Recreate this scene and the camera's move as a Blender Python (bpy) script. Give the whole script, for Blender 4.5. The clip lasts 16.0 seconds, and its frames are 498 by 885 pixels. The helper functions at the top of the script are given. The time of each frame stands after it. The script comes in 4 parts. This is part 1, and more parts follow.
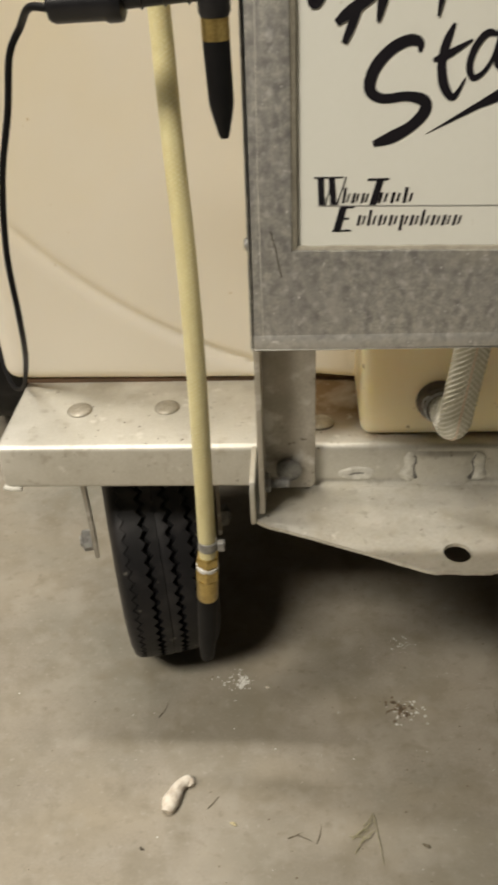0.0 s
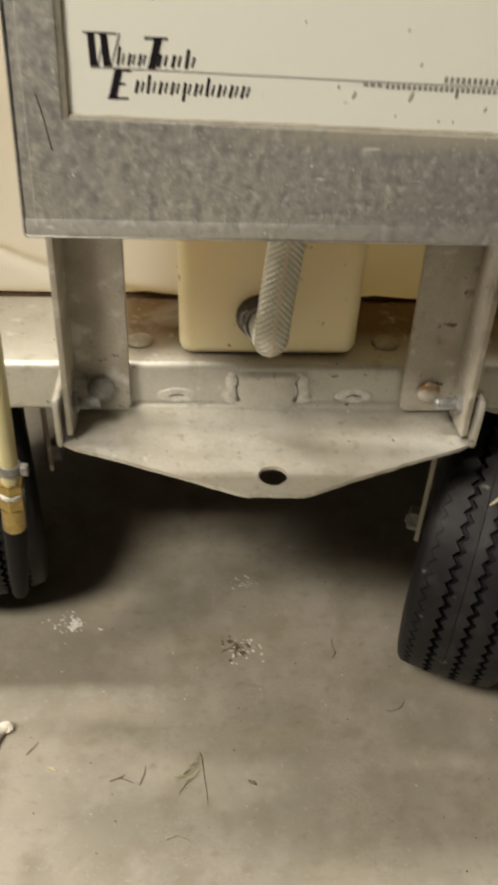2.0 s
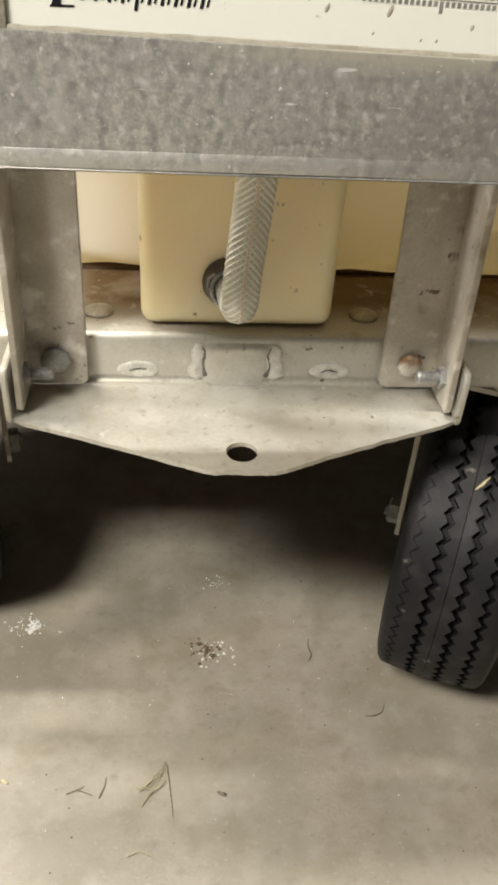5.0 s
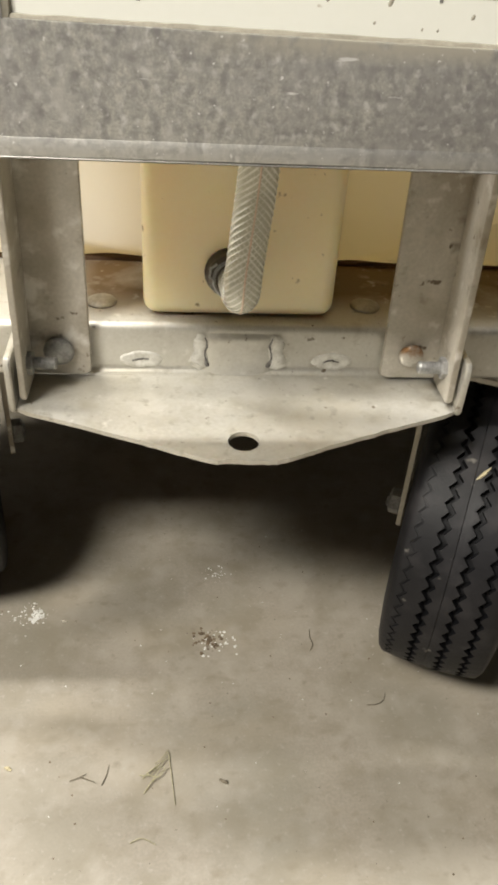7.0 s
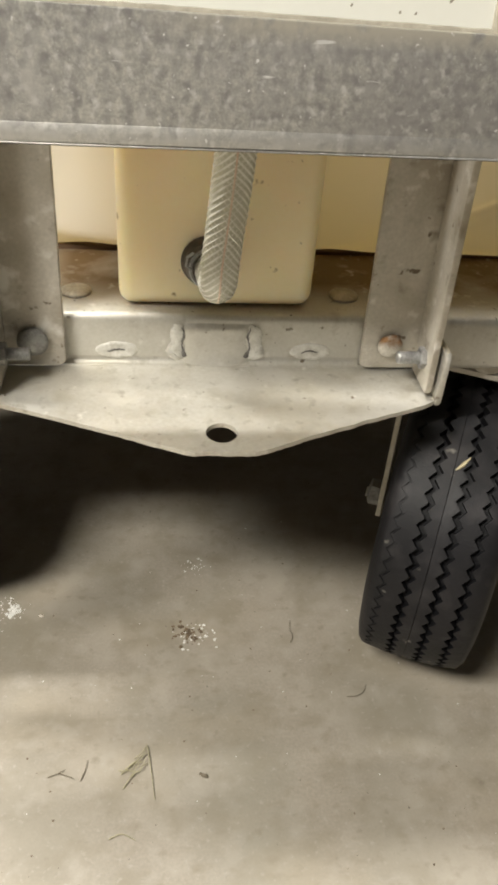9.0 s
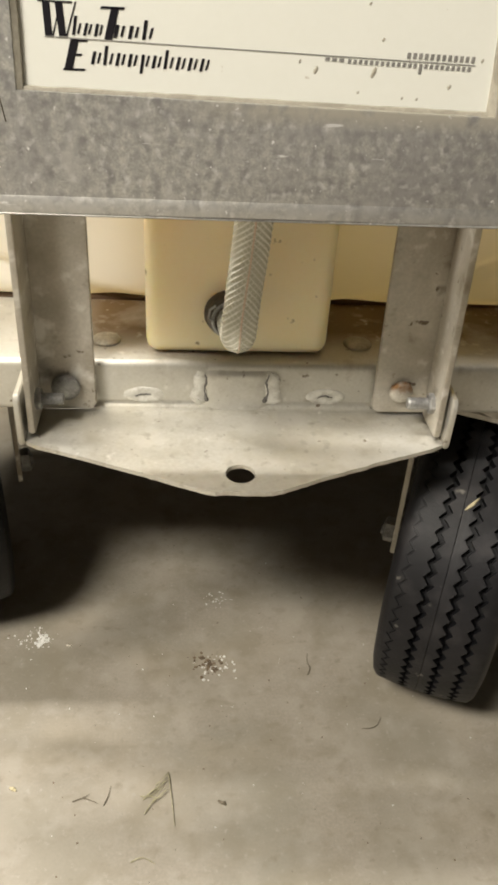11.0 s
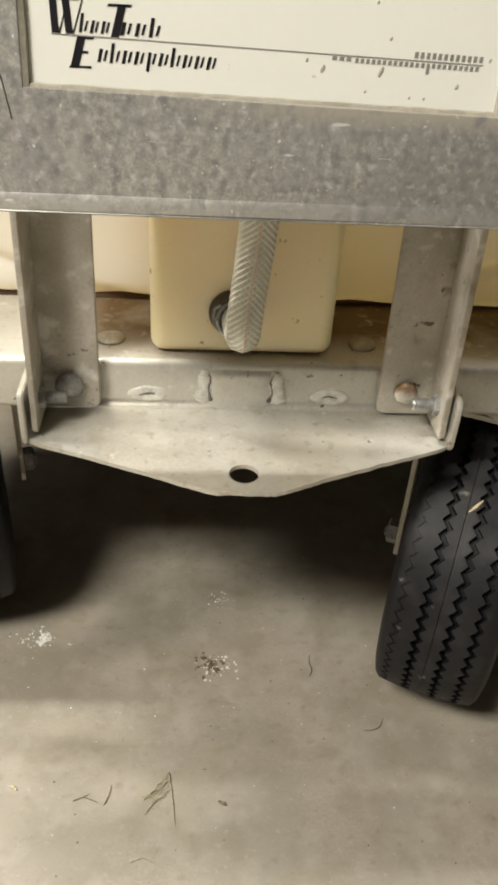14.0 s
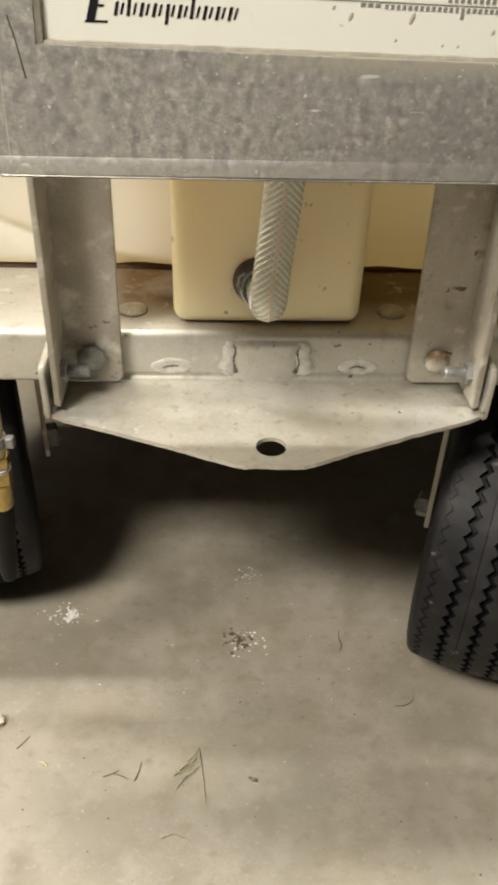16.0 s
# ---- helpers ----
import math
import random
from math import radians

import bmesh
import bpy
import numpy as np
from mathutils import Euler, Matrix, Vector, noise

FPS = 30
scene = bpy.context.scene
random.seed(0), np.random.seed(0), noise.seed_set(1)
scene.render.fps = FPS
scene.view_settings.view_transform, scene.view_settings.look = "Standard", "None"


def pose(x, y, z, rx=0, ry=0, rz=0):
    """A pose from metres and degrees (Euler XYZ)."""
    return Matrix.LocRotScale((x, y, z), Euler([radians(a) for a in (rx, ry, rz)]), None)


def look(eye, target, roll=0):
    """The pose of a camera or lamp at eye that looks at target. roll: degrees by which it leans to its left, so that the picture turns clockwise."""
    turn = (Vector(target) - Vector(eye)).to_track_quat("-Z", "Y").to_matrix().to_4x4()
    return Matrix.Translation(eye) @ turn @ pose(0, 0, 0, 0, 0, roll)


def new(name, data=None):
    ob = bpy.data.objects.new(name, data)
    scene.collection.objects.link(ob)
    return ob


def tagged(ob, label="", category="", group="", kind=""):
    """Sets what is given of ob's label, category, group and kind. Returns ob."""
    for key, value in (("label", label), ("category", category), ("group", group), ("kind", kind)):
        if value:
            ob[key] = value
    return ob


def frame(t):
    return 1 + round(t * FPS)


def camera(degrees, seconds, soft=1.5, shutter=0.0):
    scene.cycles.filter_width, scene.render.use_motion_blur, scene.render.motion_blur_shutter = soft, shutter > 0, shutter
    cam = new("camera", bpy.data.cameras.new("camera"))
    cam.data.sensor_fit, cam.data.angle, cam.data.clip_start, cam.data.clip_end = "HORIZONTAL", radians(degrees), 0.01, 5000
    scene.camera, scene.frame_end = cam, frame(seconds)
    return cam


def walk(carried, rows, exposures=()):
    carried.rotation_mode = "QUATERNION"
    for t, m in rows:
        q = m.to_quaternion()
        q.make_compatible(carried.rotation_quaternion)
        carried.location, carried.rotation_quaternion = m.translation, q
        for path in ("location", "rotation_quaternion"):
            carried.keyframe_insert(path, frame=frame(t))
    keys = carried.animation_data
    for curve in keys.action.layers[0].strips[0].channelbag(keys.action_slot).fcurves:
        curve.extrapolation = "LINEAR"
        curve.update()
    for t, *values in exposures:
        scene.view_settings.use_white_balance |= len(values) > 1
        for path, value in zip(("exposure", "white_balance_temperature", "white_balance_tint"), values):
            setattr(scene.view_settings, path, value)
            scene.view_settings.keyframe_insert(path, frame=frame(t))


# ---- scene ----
cam = camera(33.9, 16.0, soft=3.3, shutter=0.5)
PATH = [
    (0, (-0.112, 0.05, 0.705), (-0.233, 1.661, -0.473), -3.0),
    (0.5, (-0.095, 0.045, 0.711), (-0.136, 1.674, -0.448), -1.1),
    (1, (-0.084, 0.039, 0.714), (-0.076, 1.68, -0.429), -0.4),
    (1.5, (-0.065, 0.039, 0.692), (-0.009, 1.674, -0.459), 1.1),
    (2, (-0.051, 0.063, 0.655), (0.075, 1.62, -0.594), 3.0),
    (2.5, (-0.039, 0.07, 0.628), (0.135, 1.609, -0.637), 3.7),
    (3, (-0.039, 0.074, 0.62), (0.132, 1.641, -0.611), 3.8),
    (3.5, (-0.04, 0.078, 0.611), (0.135, 1.65, -0.613), 4.0),
    (4, (-0.043, 0.08, 0.607), (0.132, 1.67, -0.594), 4.5),
    (4.2, (-0.04, 0.082, 0.604), (0.135, 1.671, -0.597), 4.2),
    (6.5, (-0.041, 0.075, 0.605), (0.135, 1.649, -0.616), 4.0),
    (7, (-0.04, 0.076, 0.604), (0.13, 1.652, -0.616), 4.0),
    (7.5, (-0.036, 0.076, 0.607), (0.149, 1.655, -0.606), 4.3),
    (8, (-0.043, 0.072, 0.61), (0.142, 1.657, -0.595), 4.3),
    (8.5, (-0.042, 0.078, 0.608), (0.133, 1.654, -0.611), 4.3),
    (9, (-0.038, 0.081, 0.6), (0.18, 1.64, -0.633), 4.8),
    (9.5, (-0.04, 0.08, 0.607), (0.16, 1.66, -0.604), 4.3),
    (9.7, (-0.037, 0.075, 0.613), (0.144, 1.668, -0.583), 3.9),
    (11.8, (-0.035, 0.057, 0.628), (0.118, 1.671, -0.542), 3.7),
    (12, (-0.034, 0.057, 0.629), (0.124, 1.672, -0.54), 3.8),
    (12.5, (-0.037, 0.058, 0.627), (0.115, 1.668, -0.55), 4.0),
    (13, (-0.038, 0.056, 0.63), (0.11, 1.672, -0.538), 4.0),
    (13.5, (-0.039, 0.058, 0.628), (0.109, 1.672, -0.543), 3.7),
    (14, (-0.036, 0.059, 0.624), (0.11, 1.672, -0.55), 4.0),
    (14.5, (-0.04, 0.057, 0.628), (0.089, 1.671, -0.545), 3.5),
    (15, (-0.041, 0.061, 0.626), (0.08, 1.666, -0.562), 3.2),
    (15.5, (-0.035, 0.067, 0.615), (0.098, 1.649, -0.601), 2.6),
    (16, (-0.037, 0.069, 0.614), (0.051, 1.648, -0.61), 2.1),
]
EXPOSURES = [(0, -0.65, 6850, 10), (1.5, -0.60, 6880, 10), (2.1, -0.36, 6900, 10), (3.0, 0.02, 6780, 10), (4.2, 0.08, 6560, 10), (6.5, 0.12, 6450, 10), (9.7, 0.12, 6480, 10), (11.8, 0.01, 6720, 10), (13.0, 0.01, 6650, 10), (14.5, 0.01, 6540, 10), (16, -0.03, 6700, 10)]
walk(cam, [(t, look(eye, target, roll)) for t, eye, target, roll in PATH], EXPOSURES)

# ---- light ----
world = bpy.data.worlds.new("world")
scene.world = world
world.use_nodes = True
world.node_tree.nodes["Background"].inputs[0].default_value = (0.9, 0.95, 1.0, 1)
world.node_tree.nodes["Background"].inputs[1].default_value = 0.001
LAMPS = (((-0.66, 0.84, 2.56), 0, 64.0, 0.10, (1.0, 0.965, 0.90)), ((-1.48, -0.74, 2.56), 0, 145.0, 0.52, (1.0, 0.95, 0.855)))
for at, turn, watts, deep, tone in LAMPS:
    lamp_data = bpy.data.lights.new("ceiling_tubes", "AREA")
    lamp_data.shape, lamp_data.size, lamp_data.size_y = "RECTANGLE", 1.15, deep
    lamp_data.energy, lamp_data.color = watts, tone
    lamp = new("ceiling_tubes", lamp_data)
    lamp.matrix_world = pose(*at, 0, 0, turn)


# ---- materials ----
def mat(name, base, rough=0.5, metal=0.0, dark=None, blot=40.0, grain=400.0, amount=0.5, bump=0.1, rough_var=0.12,
        sharp=0.15, spec=0.5, **more):
    """Principled surface with blotches at one scale and grain at a finer one."""
    m = bpy.data.materials.new(name)
    m.use_nodes = True
    nt = m.node_tree
    b = nt.nodes["Principled BSDF"]
    co = nt.nodes.new("ShaderNodeTexCoord")
    n1, n2 = nt.nodes.new("ShaderNodeTexNoise"), nt.nodes.new("ShaderNodeTexNoise")
    n1.inputs["Scale"].default_value, n1.inputs["Detail"].default_value = blot, 6
    n2.inputs["Scale"].default_value, n2.inputs["Detail"].default_value = grain, 3
    for n in (n1, n2):
        nt.links.new(co.outputs["Object"], n.inputs["Vector"])
    ramp = nt.nodes.new("ShaderNodeValToRGB")
    d = dark or tuple(c * 0.7 for c in base)
    ramp.color_ramp.elements[0].color, ramp.color_ramp.elements[1].color = (*d, 1), (*base, 1)
    ramp.color_ramp.elements[0].position, ramp.color_ramp.elements[1].position = 0.5 - sharp, 0.5 + sharp
    nt.links.new(n1.outputs["Fac"], ramp.inputs["Fac"])
    fine = nt.nodes.new("ShaderNodeMix")
    fine.data_type, fine.blend_type = "RGBA", "OVERLAY"
    fine.inputs[0].default_value = amount
    nt.links.new(ramp.outputs["Color"], fine.inputs[6])
    nt.links.new(n2.outputs["Fac"], fine.inputs[7])
    nt.links.new(fine.outputs[2], b.inputs["Base Color"])
    r = nt.nodes.new("ShaderNodeMapRange")
    r.inputs["To Min"].default_value, r.inputs["To Max"].default_value = rough - rough_var, rough + rough_var
    nt.links.new(n2.outputs["Fac"], r.inputs["Value"])
    nt.links.new(r.outputs["Result"], b.inputs["Roughness"])
    bp = nt.nodes.new("ShaderNodeBump")
    bp.inputs["Strength"].default_value, bp.inputs["Distance"].default_value = bump, 0.001
    nt.links.new(n2.outputs["Fac"], bp.inputs["Height"])
    nt.links.new(bp.outputs["Normal"], b.inputs["Normal"])
    b.inputs["Metallic"].default_value = metal
    b.inputs["Specular IOR Level"].default_value = spec
    for k, v in more.items():
        b.inputs[k.replace("_", " ")].default_value = v
    return m


def over(m, colour, scale, low, high, stretch=(1, 1, 1), axis=None, span=(0, 1), rough=None, also=None):
    """Lay patches of a second colour over a material: noise between low and high, faded in along an axis if one is
    given.
    """
    nt = m.node_tree
    b = nt.nodes["Principled BSDF"]
    src = b.inputs["Base Color"].links[0].from_socket
    co, mp, n = (nt.nodes.new("ShaderNode" + k) for k in ("TexCoord", "Mapping", "TexNoise"))
    mp.inputs["Scale"].default_value = stretch
    n.inputs["Scale"].default_value, n.inputs["Detail"].default_value = scale, 5
    nt.links.new(co.outputs["Object"], mp.inputs["Vector"])
    nt.links.new(mp.outputs["Vector"], n.inputs["Vector"])
    rg = nt.nodes.new("ShaderNodeMapRange")
    rg.inputs["From Min"].default_value, rg.inputs["From Max"].default_value = low, high
    nt.links.new(n.outputs["Fac"], rg.inputs["Value"])
    fac = rg.outputs["Result"]
    if axis is not None:
        sep, r2, mul = (nt.nodes.new("ShaderNode" + k) for k in ("SeparateXYZ", "MapRange", "Math"))
        mul.operation = "MULTIPLY"
        nt.links.new(co.outputs["Object"], sep.inputs[0])
        r2.inputs["From Min"].default_value, r2.inputs["From Max"].default_value = span
        nt.links.new(sep.outputs[axis], r2.inputs["Value"])
        nt.links.new(fac, mul.inputs[0])
        nt.links.new(r2.outputs["Result"], mul.inputs[1])
        fac = mul.outputs[0]
        if also is not None:
            r3, mul2 = (nt.nodes.new("ShaderNode" + k) for k in ("MapRange", "Math"))
            mul2.operation = "MULTIPLY"
            r3.inputs["From Min"].default_value, r3.inputs["From Max"].default_value = also[1]
            nt.links.new(sep.outputs[also[0]], r3.inputs["Value"])
            nt.links.new(fac, mul2.inputs[0])
            nt.links.new(r3.outputs["Result"], mul2.inputs[1])
            fac = mul2.outputs[0]
    mix = nt.nodes.new("ShaderNodeMix")
    mix.data_type = "RGBA"
    mix.inputs[7].default_value = (*colour, 1)
    nt.links.new(fac, mix.inputs[0])
    nt.links.new(src, mix.inputs[6])
    nt.links.new(mix.outputs[2], b.inputs["Base Color"])
    return m


M_CONCRETE = mat("concrete", (0.337, 0.301, 0.247), 0.6, 0, (0.269, 0.239, 0.192), 3.2, 420, 0.22, 0.06, 0.1, 0.22)
over(M_CONCRETE, (0.402, 0.366, 0.306), 9, 0.46, 0.78)
over(M_CONCRETE, (0.216, 0.196, 0.147), 6.5, 0.47, 0.80, (1.4, 1, 1))
over(M_CONCRETE, (0.206, 0.203, 0.163), 4.0, 0.49, 0.80)
over(M_CONCRETE, (0.347, 0.298, 0.223), 5.2, 0.49, 0.78, (1, 1.6, 1))
over(M_CONCRETE, (0.226, 0.199, 0.147), 24, 0.50, 0.78)
over(M_CONCRETE, (0.236, 0.207, 0.156), 60, 0.56, 0.82, (1, 1.5, 1))
over(M_CONCRETE, (0.372, 0.339, 0.285), 38, 0.53, 0.90)
over(M_CONCRETE, (0.397, 0.366, 0.315), 190, 0.60, 0.86)
over(M_CONCRETE, (0.191, 0.165, 0.123), 95, 0.62, 0.84)
over(M_CONCRETE, (0.121, 0.100, 0.074), 260, 0.715, 0.76)
M_WALL = mat("unseen_dark_wall", (0.085, 0.082, 0.075), 0.8, 0, (0.07, 0.067, 0.062), 2, 90, 0.1)
M_CEIL = mat("ceiling_paint", (0.20, 0.195, 0.185), 0.9, 0, (0.17, 0.165, 0.155), 2, 90, 0.1)
M_BEAM = mat("beam_aluminium", (0.64, 0.62, 0.56), 0.48, 0.42, (0.54, 0.52, 0.46), 26, 500, 0.16, 0.06, 0.08, 0.25)
# browner towards the tank: staining with the tank's shade and tint painted in
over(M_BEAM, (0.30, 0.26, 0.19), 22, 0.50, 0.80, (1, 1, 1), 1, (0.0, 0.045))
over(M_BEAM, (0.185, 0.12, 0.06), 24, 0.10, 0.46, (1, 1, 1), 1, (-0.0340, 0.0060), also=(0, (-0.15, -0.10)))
over(M_BEAM, (0.40, 0.36, 0.30), 55, 0.62, 0.80)
over(M_BEAM, (0.17, 0.14, 0.10), 170, 0.69, 0.73)
over(M_BEAM, (0.80, 0.78, 0.73), 12, 0.56, 0.84)
over(M_BEAM, (0.42, 0.385, 0.32), 85, 0.60, 0.84)
over(M_BEAM, (0.78, 0.76, 0.71), 95, 0.62, 0.82)
over(M_BEAM, (0.13, 0.105, 0.075), 210, 0.70, 0.735)
M_PLATE = mat("plate_aluminium", (0.64, 0.62, 0.56), 0.45, 0.6, (0.53, 0.51, 0.455), 16, 420, 0.2, 0.07, 0.1, 0.22)
over(M_PLATE, (0.78, 0.76, 0.71), 110, 0.65, 0.76)
over(M_PLATE, (0.22, 0.18, 0.13), 150, 0.69, 0.73)
over(M_PLATE, (0.56, 0.525, 0.435), 11, 0.50, 0.84)
over(M_PLATE, (0.46, 0.43, 0.355), 45, 0.54, 0.78)
over(M_PLATE, (0.72, 0.70, 0.645), 24, 0.54, 0.80)
over(M_PLATE, (0.40, 0.375, 0.315), 120, 0.60, 0.78)
M_POST = mat("post_aluminium", (0.54, 0.505, 0.44), 0.52, 0.3, (0.44, 0.41, 0.35), 35, 420, 0.2, 0.08, 0.08, 0.25)
over(M_POST, (0.14, 0.105, 0.07), 110, 0.665, 0.72)
over(M_POST, (0.36, 0.32, 0.25), 30, 0.52, 0.80)
over(M_POST, (0.25, 0.205, 0.145), 22, 0.52, 0.78, (1, 1, 0.35))
over(M_POST, (0.70, 0.68, 0.63), 70, 0.58, 0.72)
over(M_POST, (0.24, 0.20, 0.15), 60, 0.62, 0.76)
M_SIGN_METAL = mat("weathered_aluminium", (0.55, 0.535, 0.485), 0.46, 0.55, (0.40, 0.39, 0.36), 260, 800, 0.45, 0.1, 0.1, 0.12)
over(M_SIGN_METAL, (0.345, 0.338, 0.325), 240, 0.47, 0.78, (1, 1, 0.8))
over(M_SIGN_METAL, (0.36, 0.348, 0.34), 24, 0.46, 0.88)
over(M_SIGN_METAL, (0.27, 0.26, 0.25), 170, 0.49, 0.70)
# darker towards the right, the weaker reflection there put into the colour
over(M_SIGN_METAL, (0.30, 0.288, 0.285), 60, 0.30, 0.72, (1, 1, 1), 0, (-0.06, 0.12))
over(M_SIGN_METAL, (0.64, 0.63, 0.605), 190, 0.55, 0.72)
over(M_SIGN_METAL, (0.55, 0.535, 0.50), 60, 0.54, 0.86)
# dark mottling grows stronger higher up the frame
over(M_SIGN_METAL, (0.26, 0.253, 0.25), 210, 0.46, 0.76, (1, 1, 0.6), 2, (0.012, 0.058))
over(M_SIGN_METAL, (0.52, 0.49, 0.42), 75, 0.36, 0.50, (1, 1, 1), 2, (0.0445, 0.0520), also=(0, (-0.05, 0.02)))
over(M_SIGN_METAL, (0.50, 0.49, 0.465), 110, 0.30, 0.70, (1, 1, 1), 2, (0.013, 0.006))
over(M_SIGN_METAL, (0.80, 0.79, 0.77), 330, 0.66, 0.72)
over(M_SIGN_METAL, (0.76, 0.75, 0.73), 150, 0.685, 0.73, (0.3, 1, 1.8))
M_WELD = mat("weld_bead", (0.77, 0.755, 0.70), 0.6, 0.1, (0.56, 0.54, 0.48), 160, 700, 0.3, 0.4)
M_WELD_DARK = mat("dark_weld", (0.26, 0.25, 0.24), 0.6, 0.4, (0.12, 0.11, 0.10), 200, 800, 0.5, 0.5)
M_ZINC = mat("zinc_steel", (0.40, 0.40, 0.385), 0.52, 0.6, (0.22, 0.215, 0.21), 120, 700, 0.5, 0.2)
M_RUST = mat("rusty_zinc", (0.60, 0.58, 0.53), 0.5, 0.6, (0.46, 0.43, 0.38), 120, 700, 0.4, 0.3)
over(M_RUST, (0.30, 0.16, 0.07), 220, 0.25, 0.55, (1, 1, 1), 2, (0.3150, 0.3205))
M_RIVET = mat("rivet_head", (0.50, 0.47, 0.41), 0.52, 0.7, (0.36, 0.33, 0.27), 90, 500, 0.4, 0.15)
def see_through(m, colour, share):
    """Let a share of the light pass through a thin wall."""
    nt = m.node_tree
    b, out = nt.nodes["Principled BSDF"], nt.nodes["Material Output"]
    tr, mx = nt.nodes.new("ShaderNodeBsdfTranslucent"), nt.nodes.new("ShaderNodeMixShader")
    tr.inputs["Color"].default_value = (*colour, 1)
    mx.inputs[0].default_value = share
    nt.links.new(b.outputs[0], mx.inputs[1])
    nt.links.new(tr.outputs[0], mx.inputs[2])
    nt.links.new(mx.outputs[0], out.inputs["Surface"])
    return m


M_TANK = mat("polyethylene", (0.97, 0.965, 0.94), 0.36, 0, (0.965, 0.95, 0.91), 6, 300, 0.08, 0.05, 0.06, 0.25)
over(M_TANK, (0.50, 0.38, 0.20), 100, 0.735, 0.77)
over(M_TANK, (0.92, 0.87, 0.72), 5, 0.52, 0.9)
see_through(M_TANK, (0.98, 0.84, 0.52), 0.36)
M_SUMP = mat("polyethylene_sump", (0.90, 0.77, 0.50), 0.40, 0, (0.86, 0.72, 0.45), 14, 300, 0.08, 0.05, 0.06, 0.25,
             Subsurface_Weight=0.6, Subsurface_Scale=0.03, Subsurface_Radius=(1.0, 0.78, 0.42))
over(M_SUMP, (0.34, 0.23, 0.10), 85, 0.675, 0.72)
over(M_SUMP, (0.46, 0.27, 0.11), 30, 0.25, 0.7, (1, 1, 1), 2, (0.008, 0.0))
M_HOSE = mat("pvc_hose", (0.58, 0.565, 0.45), 0.14, 0, (0.52, 0.505, 0.39), 60, 300, 0.1, 0.05, 0.05, 0.2, Subsurface_Weight=0.4, Subsurface_Scale=0.006, Subsurface_Radius=(1.0, 0.9, 0.7))
M_HOSE_Y = mat("yellowed_hose", (0.69, 0.63, 0.36), 0.3, 0, (0.61, 0.54, 0.28), 25, 300, 0.1, 0.05, 0.05, 0.2, Subsurface_Weight=0.4, Subsurface_Scale=0.006, Subsurface_Radius=(1.0, 0.9, 0.7))
M_BRAID = mat("braid_thread", (0.86, 0.85, 0.77), 0.16, 0, (0.76, 0.74, 0.66), 200, 900, 0.1)
M_BRAID_Y = mat("braid_thread_yellowed", (0.75, 0.70, 0.46), 0.3, 0, (0.67, 0.61, 0.37), 200, 900, 0.1)
M_STRIPE = mat("red_tracer", (0.74, 0.54, 0.41), 0.35, 0, (0.70, 0.56, 0.43), 200, 900, 0.1)
M_TYRE = mat("tyre_rubber", (0.0120, 0.0114, 0.0130), 0.54, 0, (0.006, 0.006, 0.007), 30, 500, 0.4, 0.2, 0.1, 0.2, 0.28)
over(M_TYRE, (0.042, 0.039, 0.040), 38, 0.52, 0.86)
over(M_TYRE, (0.17, 0.16, 0.14), 85, 0.69, 0.78)
M_BLACK = mat("black_plastic", (0.014, 0.014, 0.017), 0.36, 0, (0.009, 0.009, 0.011), 60, 500, 0.2, 0.08, 0.08, 0.15, 0.35)
M_FITTING = mat("stained_fitting", (0.13, 0.10, 0.07), 0.5, 0, (0.06, 0.05, 0.04), 90, 500, 0.3, 0.2)
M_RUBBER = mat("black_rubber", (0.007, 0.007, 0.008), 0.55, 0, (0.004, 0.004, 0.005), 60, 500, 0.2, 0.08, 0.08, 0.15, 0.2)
M_BRASS = mat("brass", (0.60, 0.46, 0.18), 0.34, 0.95, (0.44, 0.32, 0.12), 120, 700, 0.4, 0.15)
M_PANEL = mat("sign_white", (0.82, 0.825, 0.765), 0.38, 0, (0.80, 0.80, 0.735), 8, 300, 0.06, 0.03, 0.05, 0.25)
over(M_PANEL, (0.50, 0.45, 0.36), 130, 0.745, 0.80)
M_INK = mat("sign_black", (0.012, 0.010, 0.014), 0.55, 0, (0.009, 0.008, 0.011), 60, 400, 0.1, 0.05, 0.05, 0.15, 0.2)
M_GREY_INK = mat("sign_grey", (0.27, 0.26, 0.245), 0.4, 0, (0.22, 0.215, 0.20), 60, 400, 0.1)
M_SEAL = mat("old_sealant", (0.42, 0.39, 0.32), 0.8, 0, (0.31, 0.285, 0.23), 60, 400, 0.3, 0.3)
M_DECK = mat("dark_deck", (0.075, 0.06, 0.045), 0.7, 0, (0.045, 0.036, 0.028), 20, 300, 0.3)
M_GAP_SHADE = mat("gap_shade_brown", (0.11, 0.062, 0.032), 0.75, 0, (0.07, 0.04, 0.02), 30, 300, 0.3)
M_RIM = mat("painted_rim", (0.42, 0.40, 0.36), 0.5, 0.3, (0.3, 0.28, 0.25), 40, 400, 0.3)
M_CHIP = mat("pale_chip", (0.84, 0.79, 0.70), 0.7, 0, (0.66, 0.58, 0.48), 120, 700, 0.4, 0.5)
M_STRAW = mat("dry_grass", (0.40, 0.37, 0.24), 0.7, 0, (0.27, 0.25, 0.15), 300, 900, 0.3)
M_FIBRE = mat("brown_fibre", (0.20, 0.17, 0.12), 0.7, 0, (0.14, 0.115, 0.08), 300, 900, 0.3)
M_HUSK = mat("straw_husk", (0.62, 0.55, 0.36), 0.7, 0, (0.50, 0.43, 0.26), 300, 900, 0.3)
